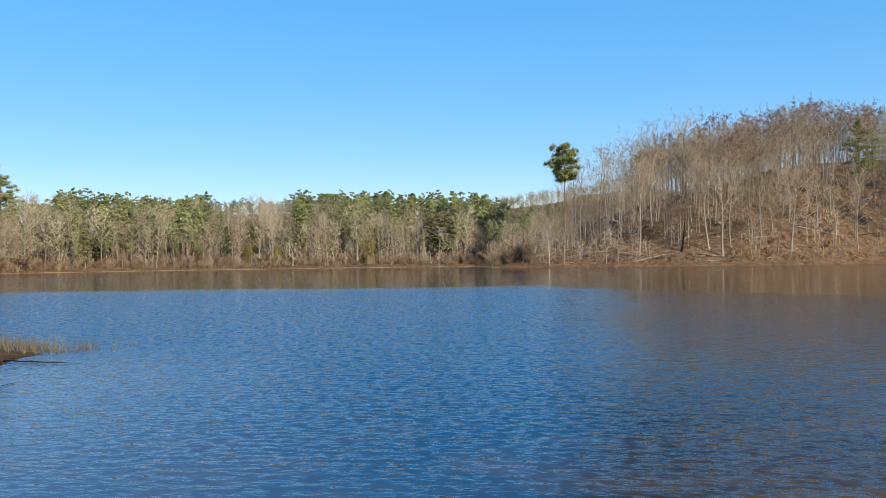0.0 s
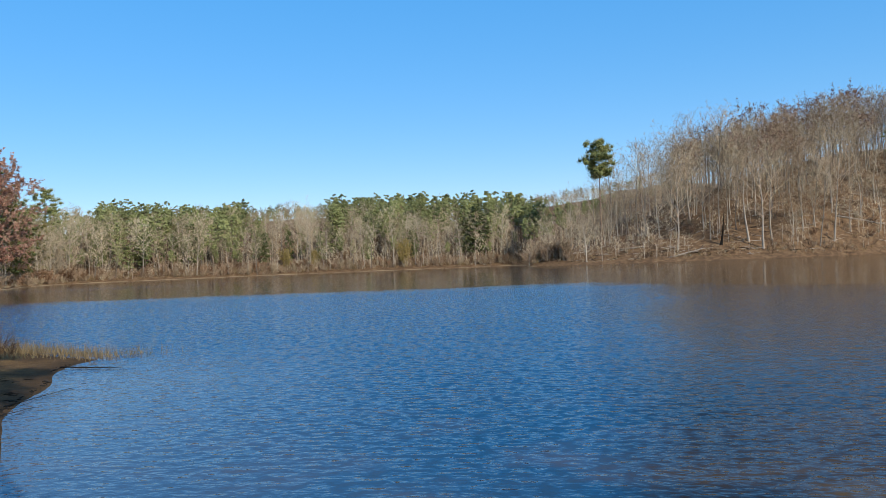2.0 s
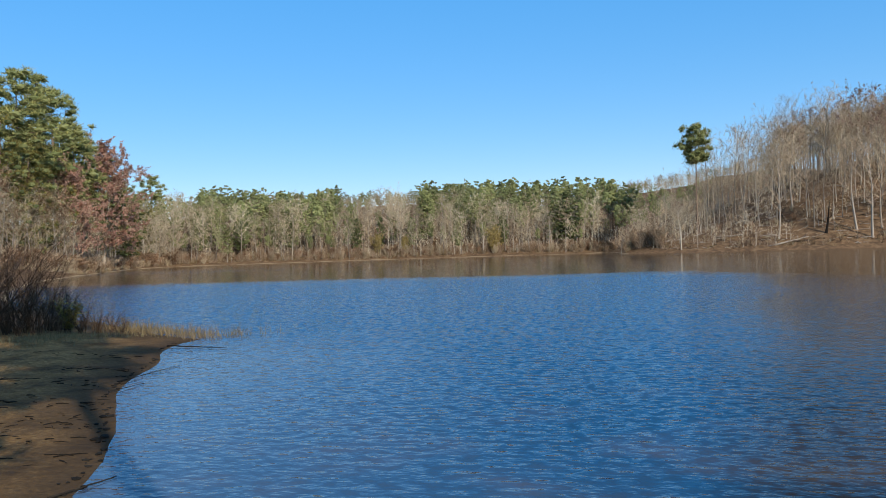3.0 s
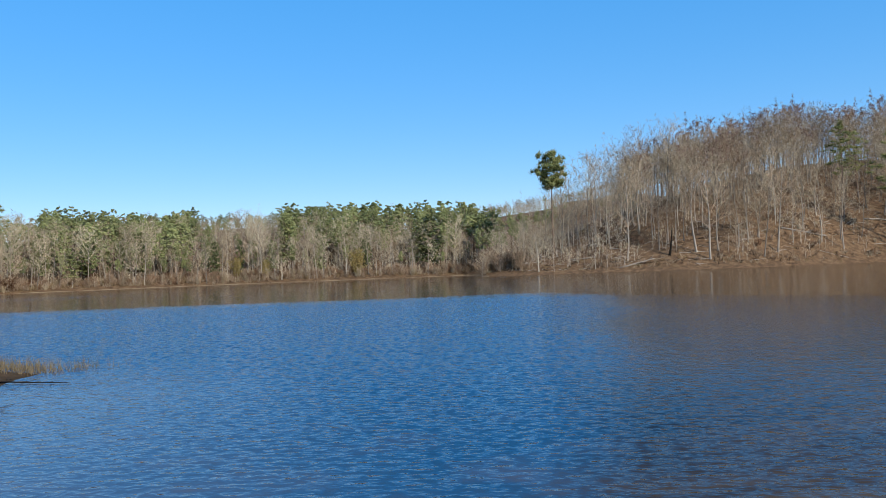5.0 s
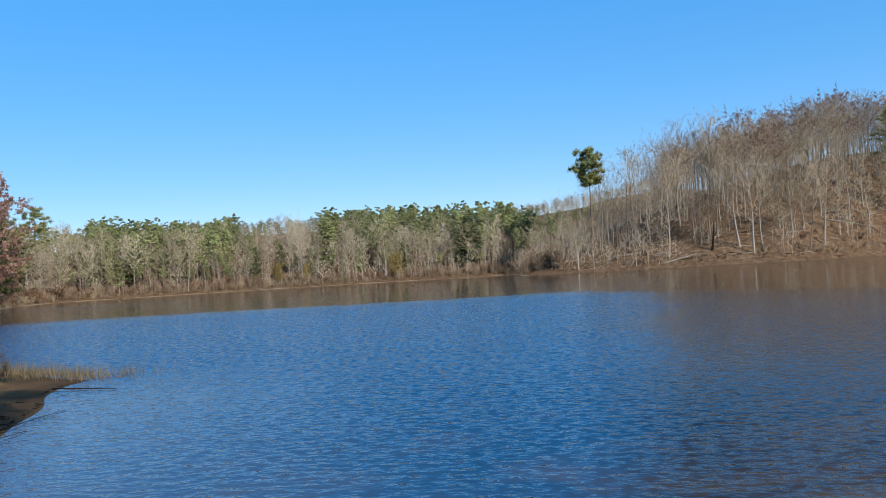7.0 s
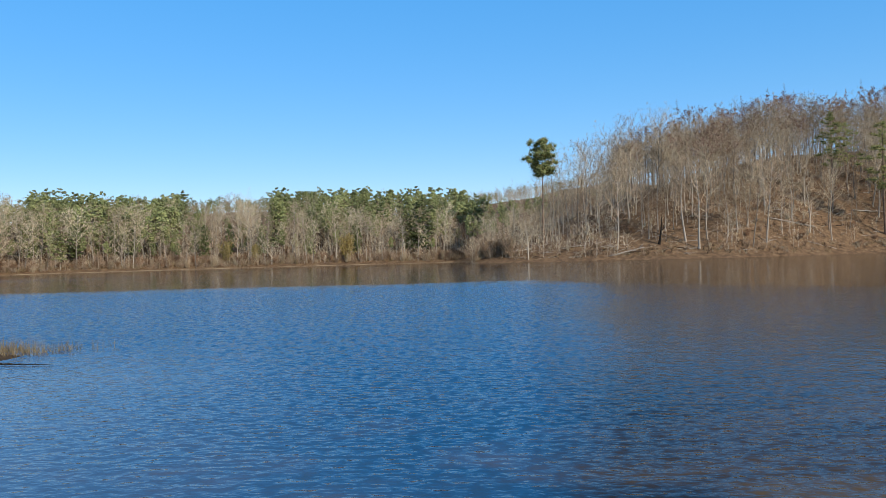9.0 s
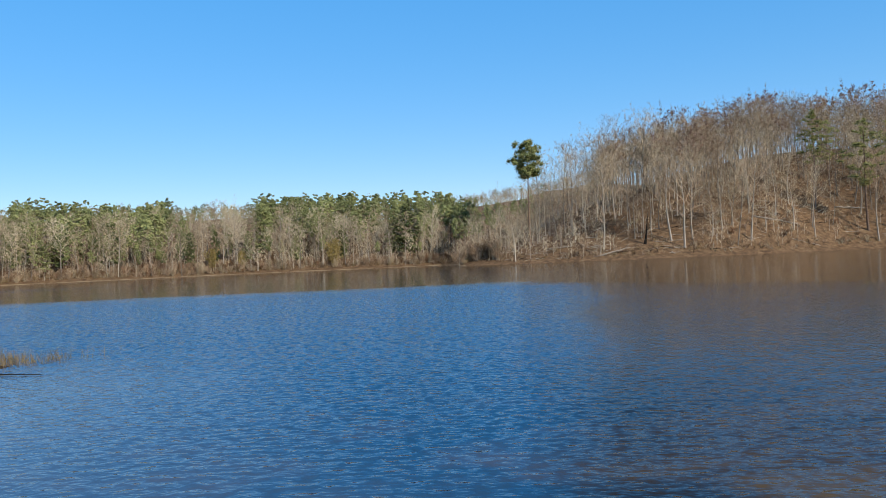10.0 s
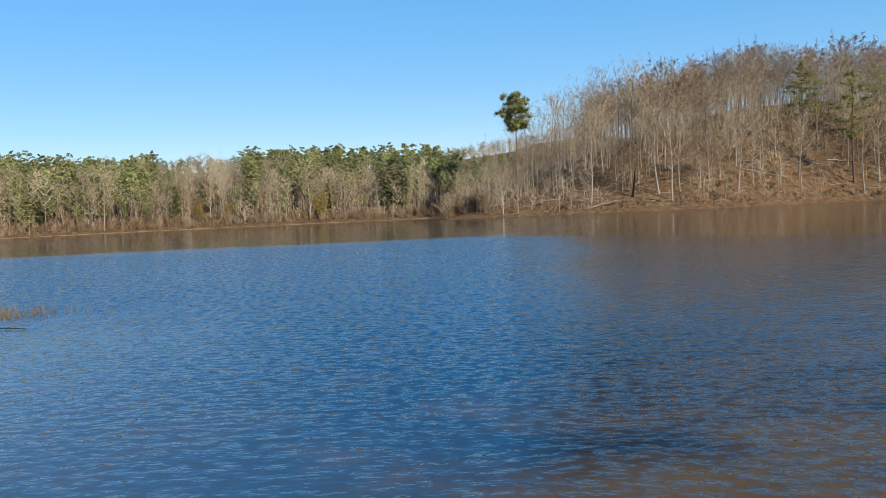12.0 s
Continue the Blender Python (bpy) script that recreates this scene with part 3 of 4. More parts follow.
def grow_shrub(seed, h, stems=10, spread=0.5, twigs=26, rad=0.025, leaves=0, twig_w=0.02, leaf_size=0.14, light=False):
    rng = random.Random(seed)
    BV, BF, LV, LF = [], [], [], []
    for i in range(stems):
        a, tilt = rng.uniform(0, 6.28), rng.uniform(0.05, spread)
        ln = h * rng.uniform(0.6, 1.05)
        b = (rng.gauss(0, h * 0.07), rng.gauss(0, h * 0.07), -0.05)
        pts = [b]
        for k in range(1, 5):
            f = k / 4
            rr = ln * tilt * f ** 1.3
            pts.append((b[0] + math.cos(a) * rr + rng.gauss(0, 0.03) * h * f, b[1] + math.sin(a) * rr + rng.gauss(0, 0.03) * h * f, ln * f))
        if light:
            tube(BV, BF, pts[::2], [rad * 1.1, rad * 0.6, rad * 0.15], 3)
        else:
            tube(BV, BF, pts, [rad * (1.1 - 0.95 * k / 4) for k in range(5)], 4)
        for _ in range(twigs):
            f = rng.uniform(0.15, 1.0) * 4
            k = min(int(f), 3)
            p = tuple(u + (w - u) * (f - k) for u, w in zip(pts[k], pts[k + 1]))
            d = unit((math.cos(a) * tilt + rng.gauss(0, 0.6), math.sin(a) * tilt + rng.gauss(0, 0.6), rng.uniform(0.2, 1.1)))
            tl = h * rng.uniform(0.1, 0.28)
            spike(BV, BF, p, d, tl, twig_w, rng)
            for _ in range(leaves):
                g = rng.random()
                leaf(LV, LF, tuple(u + w * tl * g + rng.gauss(0, 0.03) * h for u, w in zip(p, d)), leaf_size * rng.uniform(0.6, 1.3), rng)
    return ([], []), (BV, BF), (LV, LF)


def joined(groups):
    """One part out of several (verts, faces, material): its verts, faces, slots and materials."""
    V, F, S, mats = [], [], [], []
    for (v, f), mat in groups:
        if f:
            base = len(V)
            V.extend(v)
            F.extend([tuple(i + base for i in q) for q in f])
            S.extend([len(mats)] * len(f))
            mats.append(mat)
    return V, F, S, mats


class Kind:
    """A sort of plant: a trunk and a crown, or one bushy mesh, shared by all plants of that sort."""

    def __init__(self, name, grown, mats, label, category, group=""):
        self.name, self.label, self.category, self.group = name, label, category, group
        trunk, branch, leaves, *heart = grown
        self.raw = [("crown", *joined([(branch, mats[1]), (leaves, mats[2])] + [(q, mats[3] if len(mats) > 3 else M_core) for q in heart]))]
        if trunk[1]:
            self.raw.insert(0, ("trunk", *joined([(trunk, mats[0])])))
        self.first = None

    def mesh(self, i):
        p, V, F, S, mats = self.raw[i]
        me = mesh_of(self.name + "_" + p, V, F, mats[0], p == "trunk")
        for mat in mats[1:]:
            me.materials.append(mat)
        me.polygons.foreach_set("material_index", S)
        return me

    def plant(self, x, y, scale=1.0, turn=0.0, wide=1.0, sink=0.0, z=None, tilt=(0, 0)):
        m = pose(x, y, (z_at(x, y) if z is None else z) - sink, tilt[0], tilt[1], turn) @ Matrix.Diagonal((scale * wide, scale * wide, scale, 1))
        if self.first:
            ob = copy_thing(self.first, m)
        elif len(self.raw) == 1:
            ob = new(self.name, self.mesh(0))
        else:
            ob = new(self.name)
            for i, part in enumerate(self.raw):
                new(part[0], self.mesh(i)).parent = ob
        ob.matrix_basis = m
        self.first = self.first or ob
        return tagged(ob, self.label, self.category, self.group)


def woodland(name, kinds, spots, label, category):
    """Many plants that nobody could count, joined into one mesh with the materials of their kinds."""
    ready, mats = {}, []
    for k in {q[0] for q in spots}:
        tris, slots, verts, base = [], [], [], 0
        for p, V, F, S, own in kinds[k].raw:
            mats.extend([q for q in own if q not in mats])
            for f, q in zip(F, S):
                for i in range(1, len(f) - 1):
                    tris.append((f[0] + base, f[i] + base, f[i + 1] + base))
                    slots.append(mats.index(own[q]))
            verts.append(np.array(V))
            base += len(V)
        ready[k] = (np.concatenate(verts), np.array(tris), np.array(slots))
    ground = height(np.array([q[1] for q in spots]), np.array([q[2] for q in spots])) - 0.1
    verts, faces, index, base = [], [], [], 0
    for (k, x, y, s, turn, wide), z in zip(spots, ground):
        v, f, q = ready[k]
        c, n = math.cos(turn) * s * wide, math.sin(turn) * s * wide
        verts.append(np.stack([v[:, 0] * c - v[:, 1] * n + x, v[:, 0] * n + v[:, 1] * c + y, v[:, 2] * s + z], -1))
        faces.append(f + base)
        index.append(q)
        base += len(v)
    v, f, q = np.concatenate(verts), np.concatenate(faces), np.concatenate(index)
    me = bpy.data.meshes.new(name)
    me.vertices.add(len(v))
    me.vertices.foreach_set("co", v.ravel())
    me.loops.add(f.size)
    me.loops.foreach_set("vertex_index", f.ravel().astype(np.int32))
    me.polygons.add(len(f))
    me.polygons.foreach_set("loop_start", np.arange(0, f.size, 3, dtype=np.int32))
    me.polygons.foreach_set("material_index", q.astype(np.int32))
    for mat in mats:
        me.materials.append(mat)
    me.update(calc_edges=True)
    me.validate()
    tagged(new(name, me), label, category, kind="stuff")


HARDWOODS = "leafless hardwoods round the lake"
BARE = [Kind("bare_tree", grow_round(100 + i, 20, first=(0.25, 0.34, 0.42, 0.28, 0.36, 0.45)[i], limbs=(18, 16, 15, 19, 17, 14)[i], twig_w=0.08,
                                     spread=(0.20, 0.25, 0.22, 0.17, 0.27, 0.24)[i], rad=(0.17, 0.2, 0.18, 0.16, 0.21, 0.19)[i], lean=0.04),
             (M_pale if i % 3 == 0 else M_bark, M_twig_pale if i % 3 == 1 else M_twig, M_rust),
             "tall leafless %s hardwood tree on the wooded lake shore" % ("pale-barked" if i % 3 == 0 else "grey-barked"), "tree", HARDWOODS) for i in range(6)]
RUSTY = [Kind("oak_tree", grow_round(140 + i, 19, first=0.45, limbs=16, spread=0.25, leaves=(6, 7, 6)[i], leafy_from=(0.66, 0.5, 0.78)[i], rad=0.2, twig_w=0.05), (M_bark, M_twig, (M_maroon, M_rust, M_maroon)[i]),
              "hardwood tree with %s leaves clinging to its crown" % ("dull maroon", "rust-brown", "dull maroon")[i], "tree", "oaks on the wooded hill") for i in range(3)]
PINE = [Kind("pine_tree", grow_pine(200 + i, 22, first=(0.52, 0.42, 0.58, 0.48)[i], width=(0.15, 0.175, 0.16, 0.19)[i], whorls=13, tufts=18, puff=2.5, size=0.29, flat=0.75), (M_pinebark, M_pinebark, M_needle),
             "tall green pine with a rounded crown among bare trees", "tree", "pines round the lake") for i in range(4)]
DARK = [Kind("cedar_tree", grow_pine(240 + i, 15, first=0.12, whorls=24, width=0.17, size=0.52, tufts=14, rad=0.16, flat=0.55), (M_pinebark, M_pinebark, M_needle_dark),
             "dark green evergreen tree among bare hardwoods", "tree", "dark evergreens") for i in range(2)]
SHRUB = [Kind("shrub", grow_shrub(300 + i, 3.0, stems=14, twigs=30, rad=0.03, twig_w=0.07, spread=(0.75, 0.55, 0.9)[i], light=True), (None, (M_twig_brown, M_twig, M_twig_brown)[i], None),
              "leafless %s shrub at the foot of the woods" % ("brown", "grey-brown", "brown")[i], "shrub", "shrubs along the shore") for i in range(3)]
HILL = [Kind("slender_tree", grow_round(120 + i, 20, first=(0.34, 0.42, 0.28, 0.38, 0.32)[i], limbs=(17, 15, 18, 16, 16)[i], twig_w=0.06,
                                        spread=(0.25, 0.30, 0.23, 0.28, 0.32)[i], rad=(0.17, 0.2, 0.15, 0.18, 0.21)[i], lean=0.05),
             ((M_pale, M_bark, M_bark, M_bark, M_bark)[i], (M_twig, M_twig_brown, M_twig, M_twig, M_twig_brown)[i], M_rust),
             "slender leafless %s tree on the leafy hillside" % ("grey-barked" if i else "pale-barked"), "tree", "slender trees on the hillside") for i in range(5)]
# lighter sorts for the depth of the woods
BACK = [Kind("bare", grow_round(160 + i, 19, first=(0.25, 0.35, 0.28, 0.42)[i], limbs=12, subs=4, shoots=3, twigs=3, spread=(0.22, 0.25, 0.24, 0.27)[i], rad=0.16, sides=4, twig_w=0.12),
             (M_pale if i == 1 else M_bark, (M_twig, M_twig_pale, M_twig_brown, M_twig)[i], M_rust), "", "") for i in range(4)]
BACKPINE = [Kind("pine", grow_pine(260 + i, 22, first=(0.5, 0.58, 0.54)[i], width=(0.155, 0.18, 0.165)[i], whorls=9, tufts=6, size=0.44, flat=0.75, stubs=0, puff=2.0, bunches=2), (M_pinebark, M_pinebark, M_needle), "", "") for i in range(3)]
BACKHILL = [Kind("bare", grow_round(170 + i, 19, first=(0.33, 0.3, 0.4)[i], limbs=12, subs=4, shoots=3, twigs=4, spread=(0.26, 0.30, 0.27)[i], rad=0.15, lean=0.05, sides=4, twig_w=0.065),
                 (M_pale if i == 2 else M_bark, (M_twig, M_twig_brown, M_twig_pale)[i], M_rust), "", "") for i in range(3)]
SAPLING = [Kind("sapling", grow_bare(180 + i, 8, first=0.15, limbs=9, subs=3, twigs=6, spread=0.34, rad=0.06, sides=4, twig_w=0.09, light=True),
                (M_pale, (M_twig_pale, M_twig, M_twig_brown)[i], M_rust), "", "") for i in range(3)]

rng = random.Random(7)


def band(n, az0, az1, d0, d1, kinds, smin, smax, least=0.0, lean=1.2):
    """Scatters n plants over a strip of land, metres d0 to d1 behind the shoreline."""
    out, tries = [], 0
    while len(out) < n and tries < n * 40:
        tries += 1
        az = rng.uniform(az0, az1)
        d = d0 + (d1 - d0) * rng.random() ** lean
        x, y = polar(az, shore_r(az) + d)
        if float(shore_distance(np.array([x]), np.array([y]))[0]) < 0.35:
            continue
        if least and any((x - a) ** 2 + (y - b) ** 2 < least ** 2 for _, a, b, *_ in out):
            continue
        out.append((rng.choice(kinds), x, y, rng.uniform(smin, smax), rng.uniform(0, 360), rng.uniform(0.85, 1.2)))
    return out


def plant_all(kinds, spots):
    for k, x, y, s, turn, wide in spots:
        kinds[k].plant(x, y, s, turn, wide, 0.1)


CREST_AZ = [4, 6.6, 8.0, 9.8, 11.2, 13.4, 14.6, 16.5, 25, 27, 29.5, 32, 40]
CREST_EL = [4.3, 5.1, 5.3, 6.3, 7.4, 8.0, 8.9, 9.4, 9.5, 9.1, 9.5, 9.2, 9.0]


def under_crest(spots, tall, low=0.72):
    """Trees on the hill grow no higher than its outline against the sky."""
    out = []
    for k, x, y, s, turn, wide in spots:
        el = float(np.interp(math.degrees(math.atan2(x, y)), CREST_AZ, CREST_EL)) * rng.uniform(low, 1.0)
        most = (EYE[2] + math.tan(radians(el)) * math.hypot(x, y) - z_at(x, y)) / tall
        if most > 0.3:
            out.append((k, x, y, min(s, most), turn, wide * 1.15))
    return out


def on_slope(az, el):
    """The place where the land, looking that way from the bank, reaches that many degrees."""
    r = np.arange(shore_r(az) + 1.0, 420.0, 0.5)
    e = np.degrees(np.arctan2(height(r * math.sin(radians(az)), r * math.cos(radians(az))) - EYE[2], r))
    k = int(np.argmax(e >= el)) if (e >= el).any() else len(r) // 3
    return polar(az, float(r[k]))


# far shore: bare hardwoods in front, pines behind
plant_all(BARE, band(140, -28, 3.4, 0.8, 26, range(6), 0.45, 0.86, 1.6))
plant_all(HILL, under_crest(band(60, 13.2, 36, 3, 46, range(5), 0.75, 1.25, 4.2, 0.9), 19.5, 0.5))
plant_all(HILL, under_crest(band(110, 14, 37, 44, 115, range(5), 0.7, 1.2, 3.0, 0.9), 19.5, 0.7))
plant_all(HILL, under_crest(band(10, 11.5, 17, 40, 80, range(5), 1.0, 1.4, 4.0, 0.9), 20.6, 0.88))
plant_all(HILL, under_crest(band(9, 9.0, 13.5, 14, 80, range(5), 0.6, 1.0, 5, 0.9), 19.5, 0.7))
plant_all(BARE, band(24, 4.2, 9, 4, 45, range(6), 0.38, 0.6, 2.0))
plant_all(RUSTY, under_crest(band(24, 17, 38, 60, 118, (0, 2), 0.9, 1.3, 4, 0.9), 18.3, 0.98))
plant_all(RUSTY, under_crest(band(60, 14, 38, 25, 124, range(3), 0.75, 1.2, 3, 0.7), 18.5, 0.85))
plant_all(PINE, band(110, -25.5, -16.5, 7, 62, range(4), 0.42, 0.70, 1.6, 0.9))
plant_all(PINE, band(26, -29.5, -25, 14, 60, range(4), 0.40, 0.60, 2.0, 0.9))
plant_all(PINE, band(135, -10.5, 4.5, 12, 66, range(4), 0.46, 0.75, 1.6, 0.9))
plant_all(PINE, band(14, -28, -10, 15, 55, range(4), 0.36, 0.5, 4))
plant_all(PINE, band(10, 3.6, 7, 36, 85, range(4), 0.4, 0.6, 3))
plant_all(PINE, band(26, -27.5, -16.5, 2, 14, range(4), 0.26, 0.48, 2.5))
plant_all(PINE, band(12, -10, 3, 3, 14, range(4), 0.26, 0.45, 2.5))
plant_all(DARK, band(18, -27, 1.0, 4, 22, range(2), 0.55, 0.9, 4))
for az, d, top, wide in ((0.0, 7, 3.7, 1.5), (-1.0, 10, 3.0, 1.3), (-24.0, 6, 1.9, 1.6), (-23.0, 9, 2.3, 1.4), (-19.7, 9, 2.9, 1.3), (-10.3, 14, 3.9, 1.2), (-15.4, 20, 3.3, 1.0)):
    x, y = polar(az, shore_r(az) + d)
    DARK[int(d) % 2].plant(x, y, (EYE[2] + math.tan(radians(top)) * math.hypot(x, y) - z_at(x, y)) / 15.3, az * 60, wide)
plant_all(SHRUB, band(170, -28, 3.6, 0.2, 9, range(3), 0.5, 1.25, 1.0))
plant_all(SHRUB, band(120, 3.4, 36, 0.2, 34, range(3), 0.25, 0.7, 1.2))

for i in range(9):
    SHRUB[i % 3].plant(*polar(3.75 + 0.33 * i + rng.uniform(-0.1, 0.1), 227.5 - 0.5 * i + rng.uniform(1.0, 5.0)), rng.uniform(1.4, 2.2), i * 70, 1.3)
# the depth of the woods
TURN = lambda spots: [(k, x, y, s, radians(t), w) for k, x, y, s, t, w in spots]
woodland("bare_woodland", BACK, TURN(band(260, -30, 5, 14, 75, range(4), 0.42, 0.74)
         + band(130, -30, 4, 70, 200, range(4), 0.3, 0.48) + band(45, 4, 10, 20, 110, range(4), 0.35, 0.5) + band(260, 1.5, 15, 330, 470, (0, 2, 3), 0.45, 0.62) + band(70, 13, 37, 60, 105, range(4), 0.85, 1.1)),
         "dense leafless grey woodland covering the slopes behind the lake", "woodland")
woodland("hill_woodland", BACKHILL, TURN(under_crest(band(44, 13.5, 38, 4, 46, range(3), 0.5, 1.1, 0, 0.9) + band(230, 14, 38, 44, 125, range(3), 0.6, 1.1, 0, 0.9)
         + band(150, 17, 39, 100, 175, range(3), 0.8, 1.3) + band(6, 9, 14, 30, 90, range(3), 0.45, 0.9) + band(60, 13, 25, 95, 175, range(3), 0.7, 1.1), 18.5, 0.75) + band(45, 8, 13.5, 70, 130, range(3), 0.3, 0.5)),
         "leafless slender trees crowding the upper hillside", "woodland")
woodland("pine_woodland", BACKPINE, TURN(band(36, -30, -25, 25, 80, range(3), 0.42, 0.6) + band(140, -25.5, -16, 20, 80, range(3), 0.45, 0.70) + band(190, -10.5, 5, 25, 85, range(3), 0.46, 0.73) + band(110, -18, -9, 85, 215, range(3), 0.28, 0.4)
         + band(90, -28, 4, 75, 200, range(3), 0.3, 0.45) + band(30, 3, 9, 90, 200, range(3), 0.4, 0.55) + band(50, 2, 15, 330, 460, range(3), 0.36, 0.5)),
         "green pine woodland on the low ridge behind the lake", "woodland")
woodland("sapling_thicket", SAPLING, TURN(band(300, -29, 4, 0.3, 22, range(3), 0.4, 0.95) + band(300, 9, 36, 2, 95, range(3), 0.3, 0.95) + band(170, 3.5, 14, 0.5, 75, range(3), 0.35, 0.75) + band(40, 9, 17, 62, 110, range(3), 0.4, 0.7) + band(150, 17, 38, 60, 120, range(3), 0.7, 1.4) + band(140, -18.5, -8.5, 120, 215, range(3), 0.5, 0.9) + band(300, 2.5, 14, 345, 480, range(3), 0.7, 1.15)),
         "thin leafless saplings and undergrowth below the trees", "undergrowth")
BRUSH = [Kind("brush", grow_shrub(330 + i, 1.3, stems=7, twigs=13, rad=0.02, twig_w=0.07, spread=1.1, light=True), (None, (M_twig_brown, M_reed, M_twig, M_twig_dark)[i], None), "", "") for i in range(4)]
woodland("shore_brush", BRUSH, TURN(band(820, -30, 4, 0.0, 8, (0, 1, 2, 0), 0.5, 1.7, 0, 1.6) + band(260, 3.4, 36, 0.0, 5, (0, 1, 2, 3), 0.4, 1.2, 0, 1.2) + band(620, 3.4, 36, 4.0, 85, (0, 1, 2, 3), 0.4, 1.3, 0, 1.2)),
         "tangled dry brush and grass along the waterline", "undergrowth")

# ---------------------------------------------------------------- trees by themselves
lone = Kind("lone_pine", grow_pine(411, 27, first=0.65, whorls=20, width=0.17, tufts=64, rad=0.3, puff=5.2, size=0.20, flat=0.75), (M_pinebark, M_pinebark, M_needle_near, M_heart_shade),
            "tall lone pine with a bare stem above the point", "tree")
lx, ly = polar(8.7, 250)
lone.plant(lx, ly, (3.5 + math.tan(radians(7.75)) * 250 - z_at(lx, ly)) / 27.5, 40)
white = Kind("pale_tree", grow_bare(422, 11, first=0.22, limbs=18, twigs=14, spread=0.42, rad=0.2, rise=0.6, twig_w=0.06), (M_pale, M_twig_pale, M_rust),
             "small pale-barked bare tree leaning at the water's edge", "tree")
white.plant(*polar(7.6, 222.5), 1.0, 0, tilt=(0, -4))

# tall bare trees that stand free beside the pine, against the sky
for az, d, top, k in ((9.3, 34, 6.7, 1), (9.8, 40, 6.3, 0), (8.2, 30, 5.2, 2), (11.2, 30, 7.1, 3), (11.7, 34, 7.3, 1), (12.5, 40, 6.7, 0), (13.4, 36, 7.8, 2), (14.2, 44, 8.4, 3), (10.6, 26, 5.6, 2), (15.0, 50, 9.0, 1), (6.6, 28, 4.4, 0)):
    x, y = polar(az, shore_r(az) + d)
    HILL[k].plant(x, y, (3.5 + math.tan(radians(top)) * math.hypot(x, y) - z_at(x, y)) / 20.8, az * 100)

# wooded bank across the cove
def left_wood():
    back = lambda az, d: polar(az, shore_r(az) + d)

    def to_height(kind, az, d, top, tall, turn, wide=1.0):
        x, y = back(az, d)
        kind.plant(x, y, (3.5 + math.tan(radians(top)) * math.hypot(x, y) - z_at(x, y)) / tall, turn, wide * rng.uniform(0.9, 1.15))

    tall = [Kind("pine_tree", grow_pine(431 + i, 27, first=0.3, whorls=22, width=0.20, tufts=56, rad=0.33, puff=4.4, size=0.20, flat=0.75), (M_pinebark, M_pinebark, M_needle_near, M_heart_shade),
                 "tall full-crowned green pine on the bank across the cove", "tree", "pines across the cove") for i in range(2)]
    for i, (az, d, top, turn) in enumerate(((-36.9, 20, 11.7, 0), (-35.4, 24, 11.6, 100), (-34.3, 20, 10.6, 220), (-33.2, 20, 8.3, 30), (-32.3, 22, 7.5, 170),
                                            (-31.4, 24, 6.2, 80), (-28.9, 20, 5.3, 10), (-38.4, 22, 12.2, 300), (-30.4, 20, 4.9, 250), (-33.8, 34, 8.8, 150))):
        to_height(tall[i % 2], az, d, top, 27.5, turn, 1.25)
    for az, d, top in ((-38.2, 9, 5.4), (-37.3, 6, 4.4), (-36.5, 10, 5.0), (-35.6, 6, 3.9), (-34.8, 9, 4.4), (-34.2, 5, 3.0), (-36.9, 4, 2.8)):
        to_height(RUSTY[1], az, d, top, 18.3, az * 50, 1.15)
    red = Kind("red_oak", grow_round(441, 18, first=0.12, limbs=30, subs=6, shoots=4, twigs=3, spread=0.36, leaves=13, leafy_from=0.0, leaf_size=0.35, rad=0.24, twig_w=0.04), (M_pale, M_twig, M_red),
               "broad oak still holding dull red autumn leaves", "tree", "red oaks across the cove")
    to_height(red, -31.8, 6, 6.5, 18.5, 0)
    to_height(red, -33.4, 9, 5.2, 18.5, 130)
    to_height(red, -30.6, 7, 3.4, 18.5, 200)
    fuzzy = Kind("pale_tree", grow_round(443, 17, first=0.08, limbs=28, subs=6, shoots=4, twigs=6, spread=0.32, rad=0.18, twig_w=0.06), (M_pale, M_twig_pale, M_rust),
                 "wide pale bare tree with a hazy mass of twigs", "tree")
    to_height(fuzzy, -27.4, 4, 3.4, 17.0, 0)
    to_height(fuzzy, -29.3, 4, 3.2, 17.5, 200)
    to_height(fuzzy, -28.6, 5, 2.6, 17.5, 100)
    olive = Kind("pine_tree", grow_pine(447, 20, first=0.12, whorls=19, width=0.22, tufts=48, rad=0.25, puff=3.8, size=0.20, flat=0.75), (M_pinebark, M_pinebark, M_olive, M_heart_shade),
                 "olive-yellow tinged pine on the bank across the cove", "tree", "pines across the cove")
    for az, d, top in ((-36.0, 14, 8.8), (-34.6, 16, 7.2), (-30.6, 12, 4.4), (-29.6, 14, 4.0), (-37.6, 14, 9.0), (-32.7, 18, 6.0), (-35.3, 12, 5.5), (-31.2, 16, 4.6), (-29.0, 10, 3.4), (-30.9, 7, 4.7), (-30.1, 8, 3.9), (-37.2, 9, 6.8), (-35.9, 8, 5.2)):
        to_height(olive, az, d, top, 20.5, az * 40)
    for i in range(46):
        az = -38.5 + 10.5 * (i + rng.random()) / 46
        BARE[(2, 1, 4, 0, 2, 5)[i % 6]].plant(*back(az, rng.uniform(2.5, 12)), rng.uniform(0.42, 0.8), az * 77)
    for i in range(60):
        az = -38.5 + 10.8 * (i + rng.random()) / 60
        SHRUB[i % 3].plant(*back(az, rng.uniform(0.5, 9)), rng.uniform(0.5, 1.3), az * 31, 1.2)
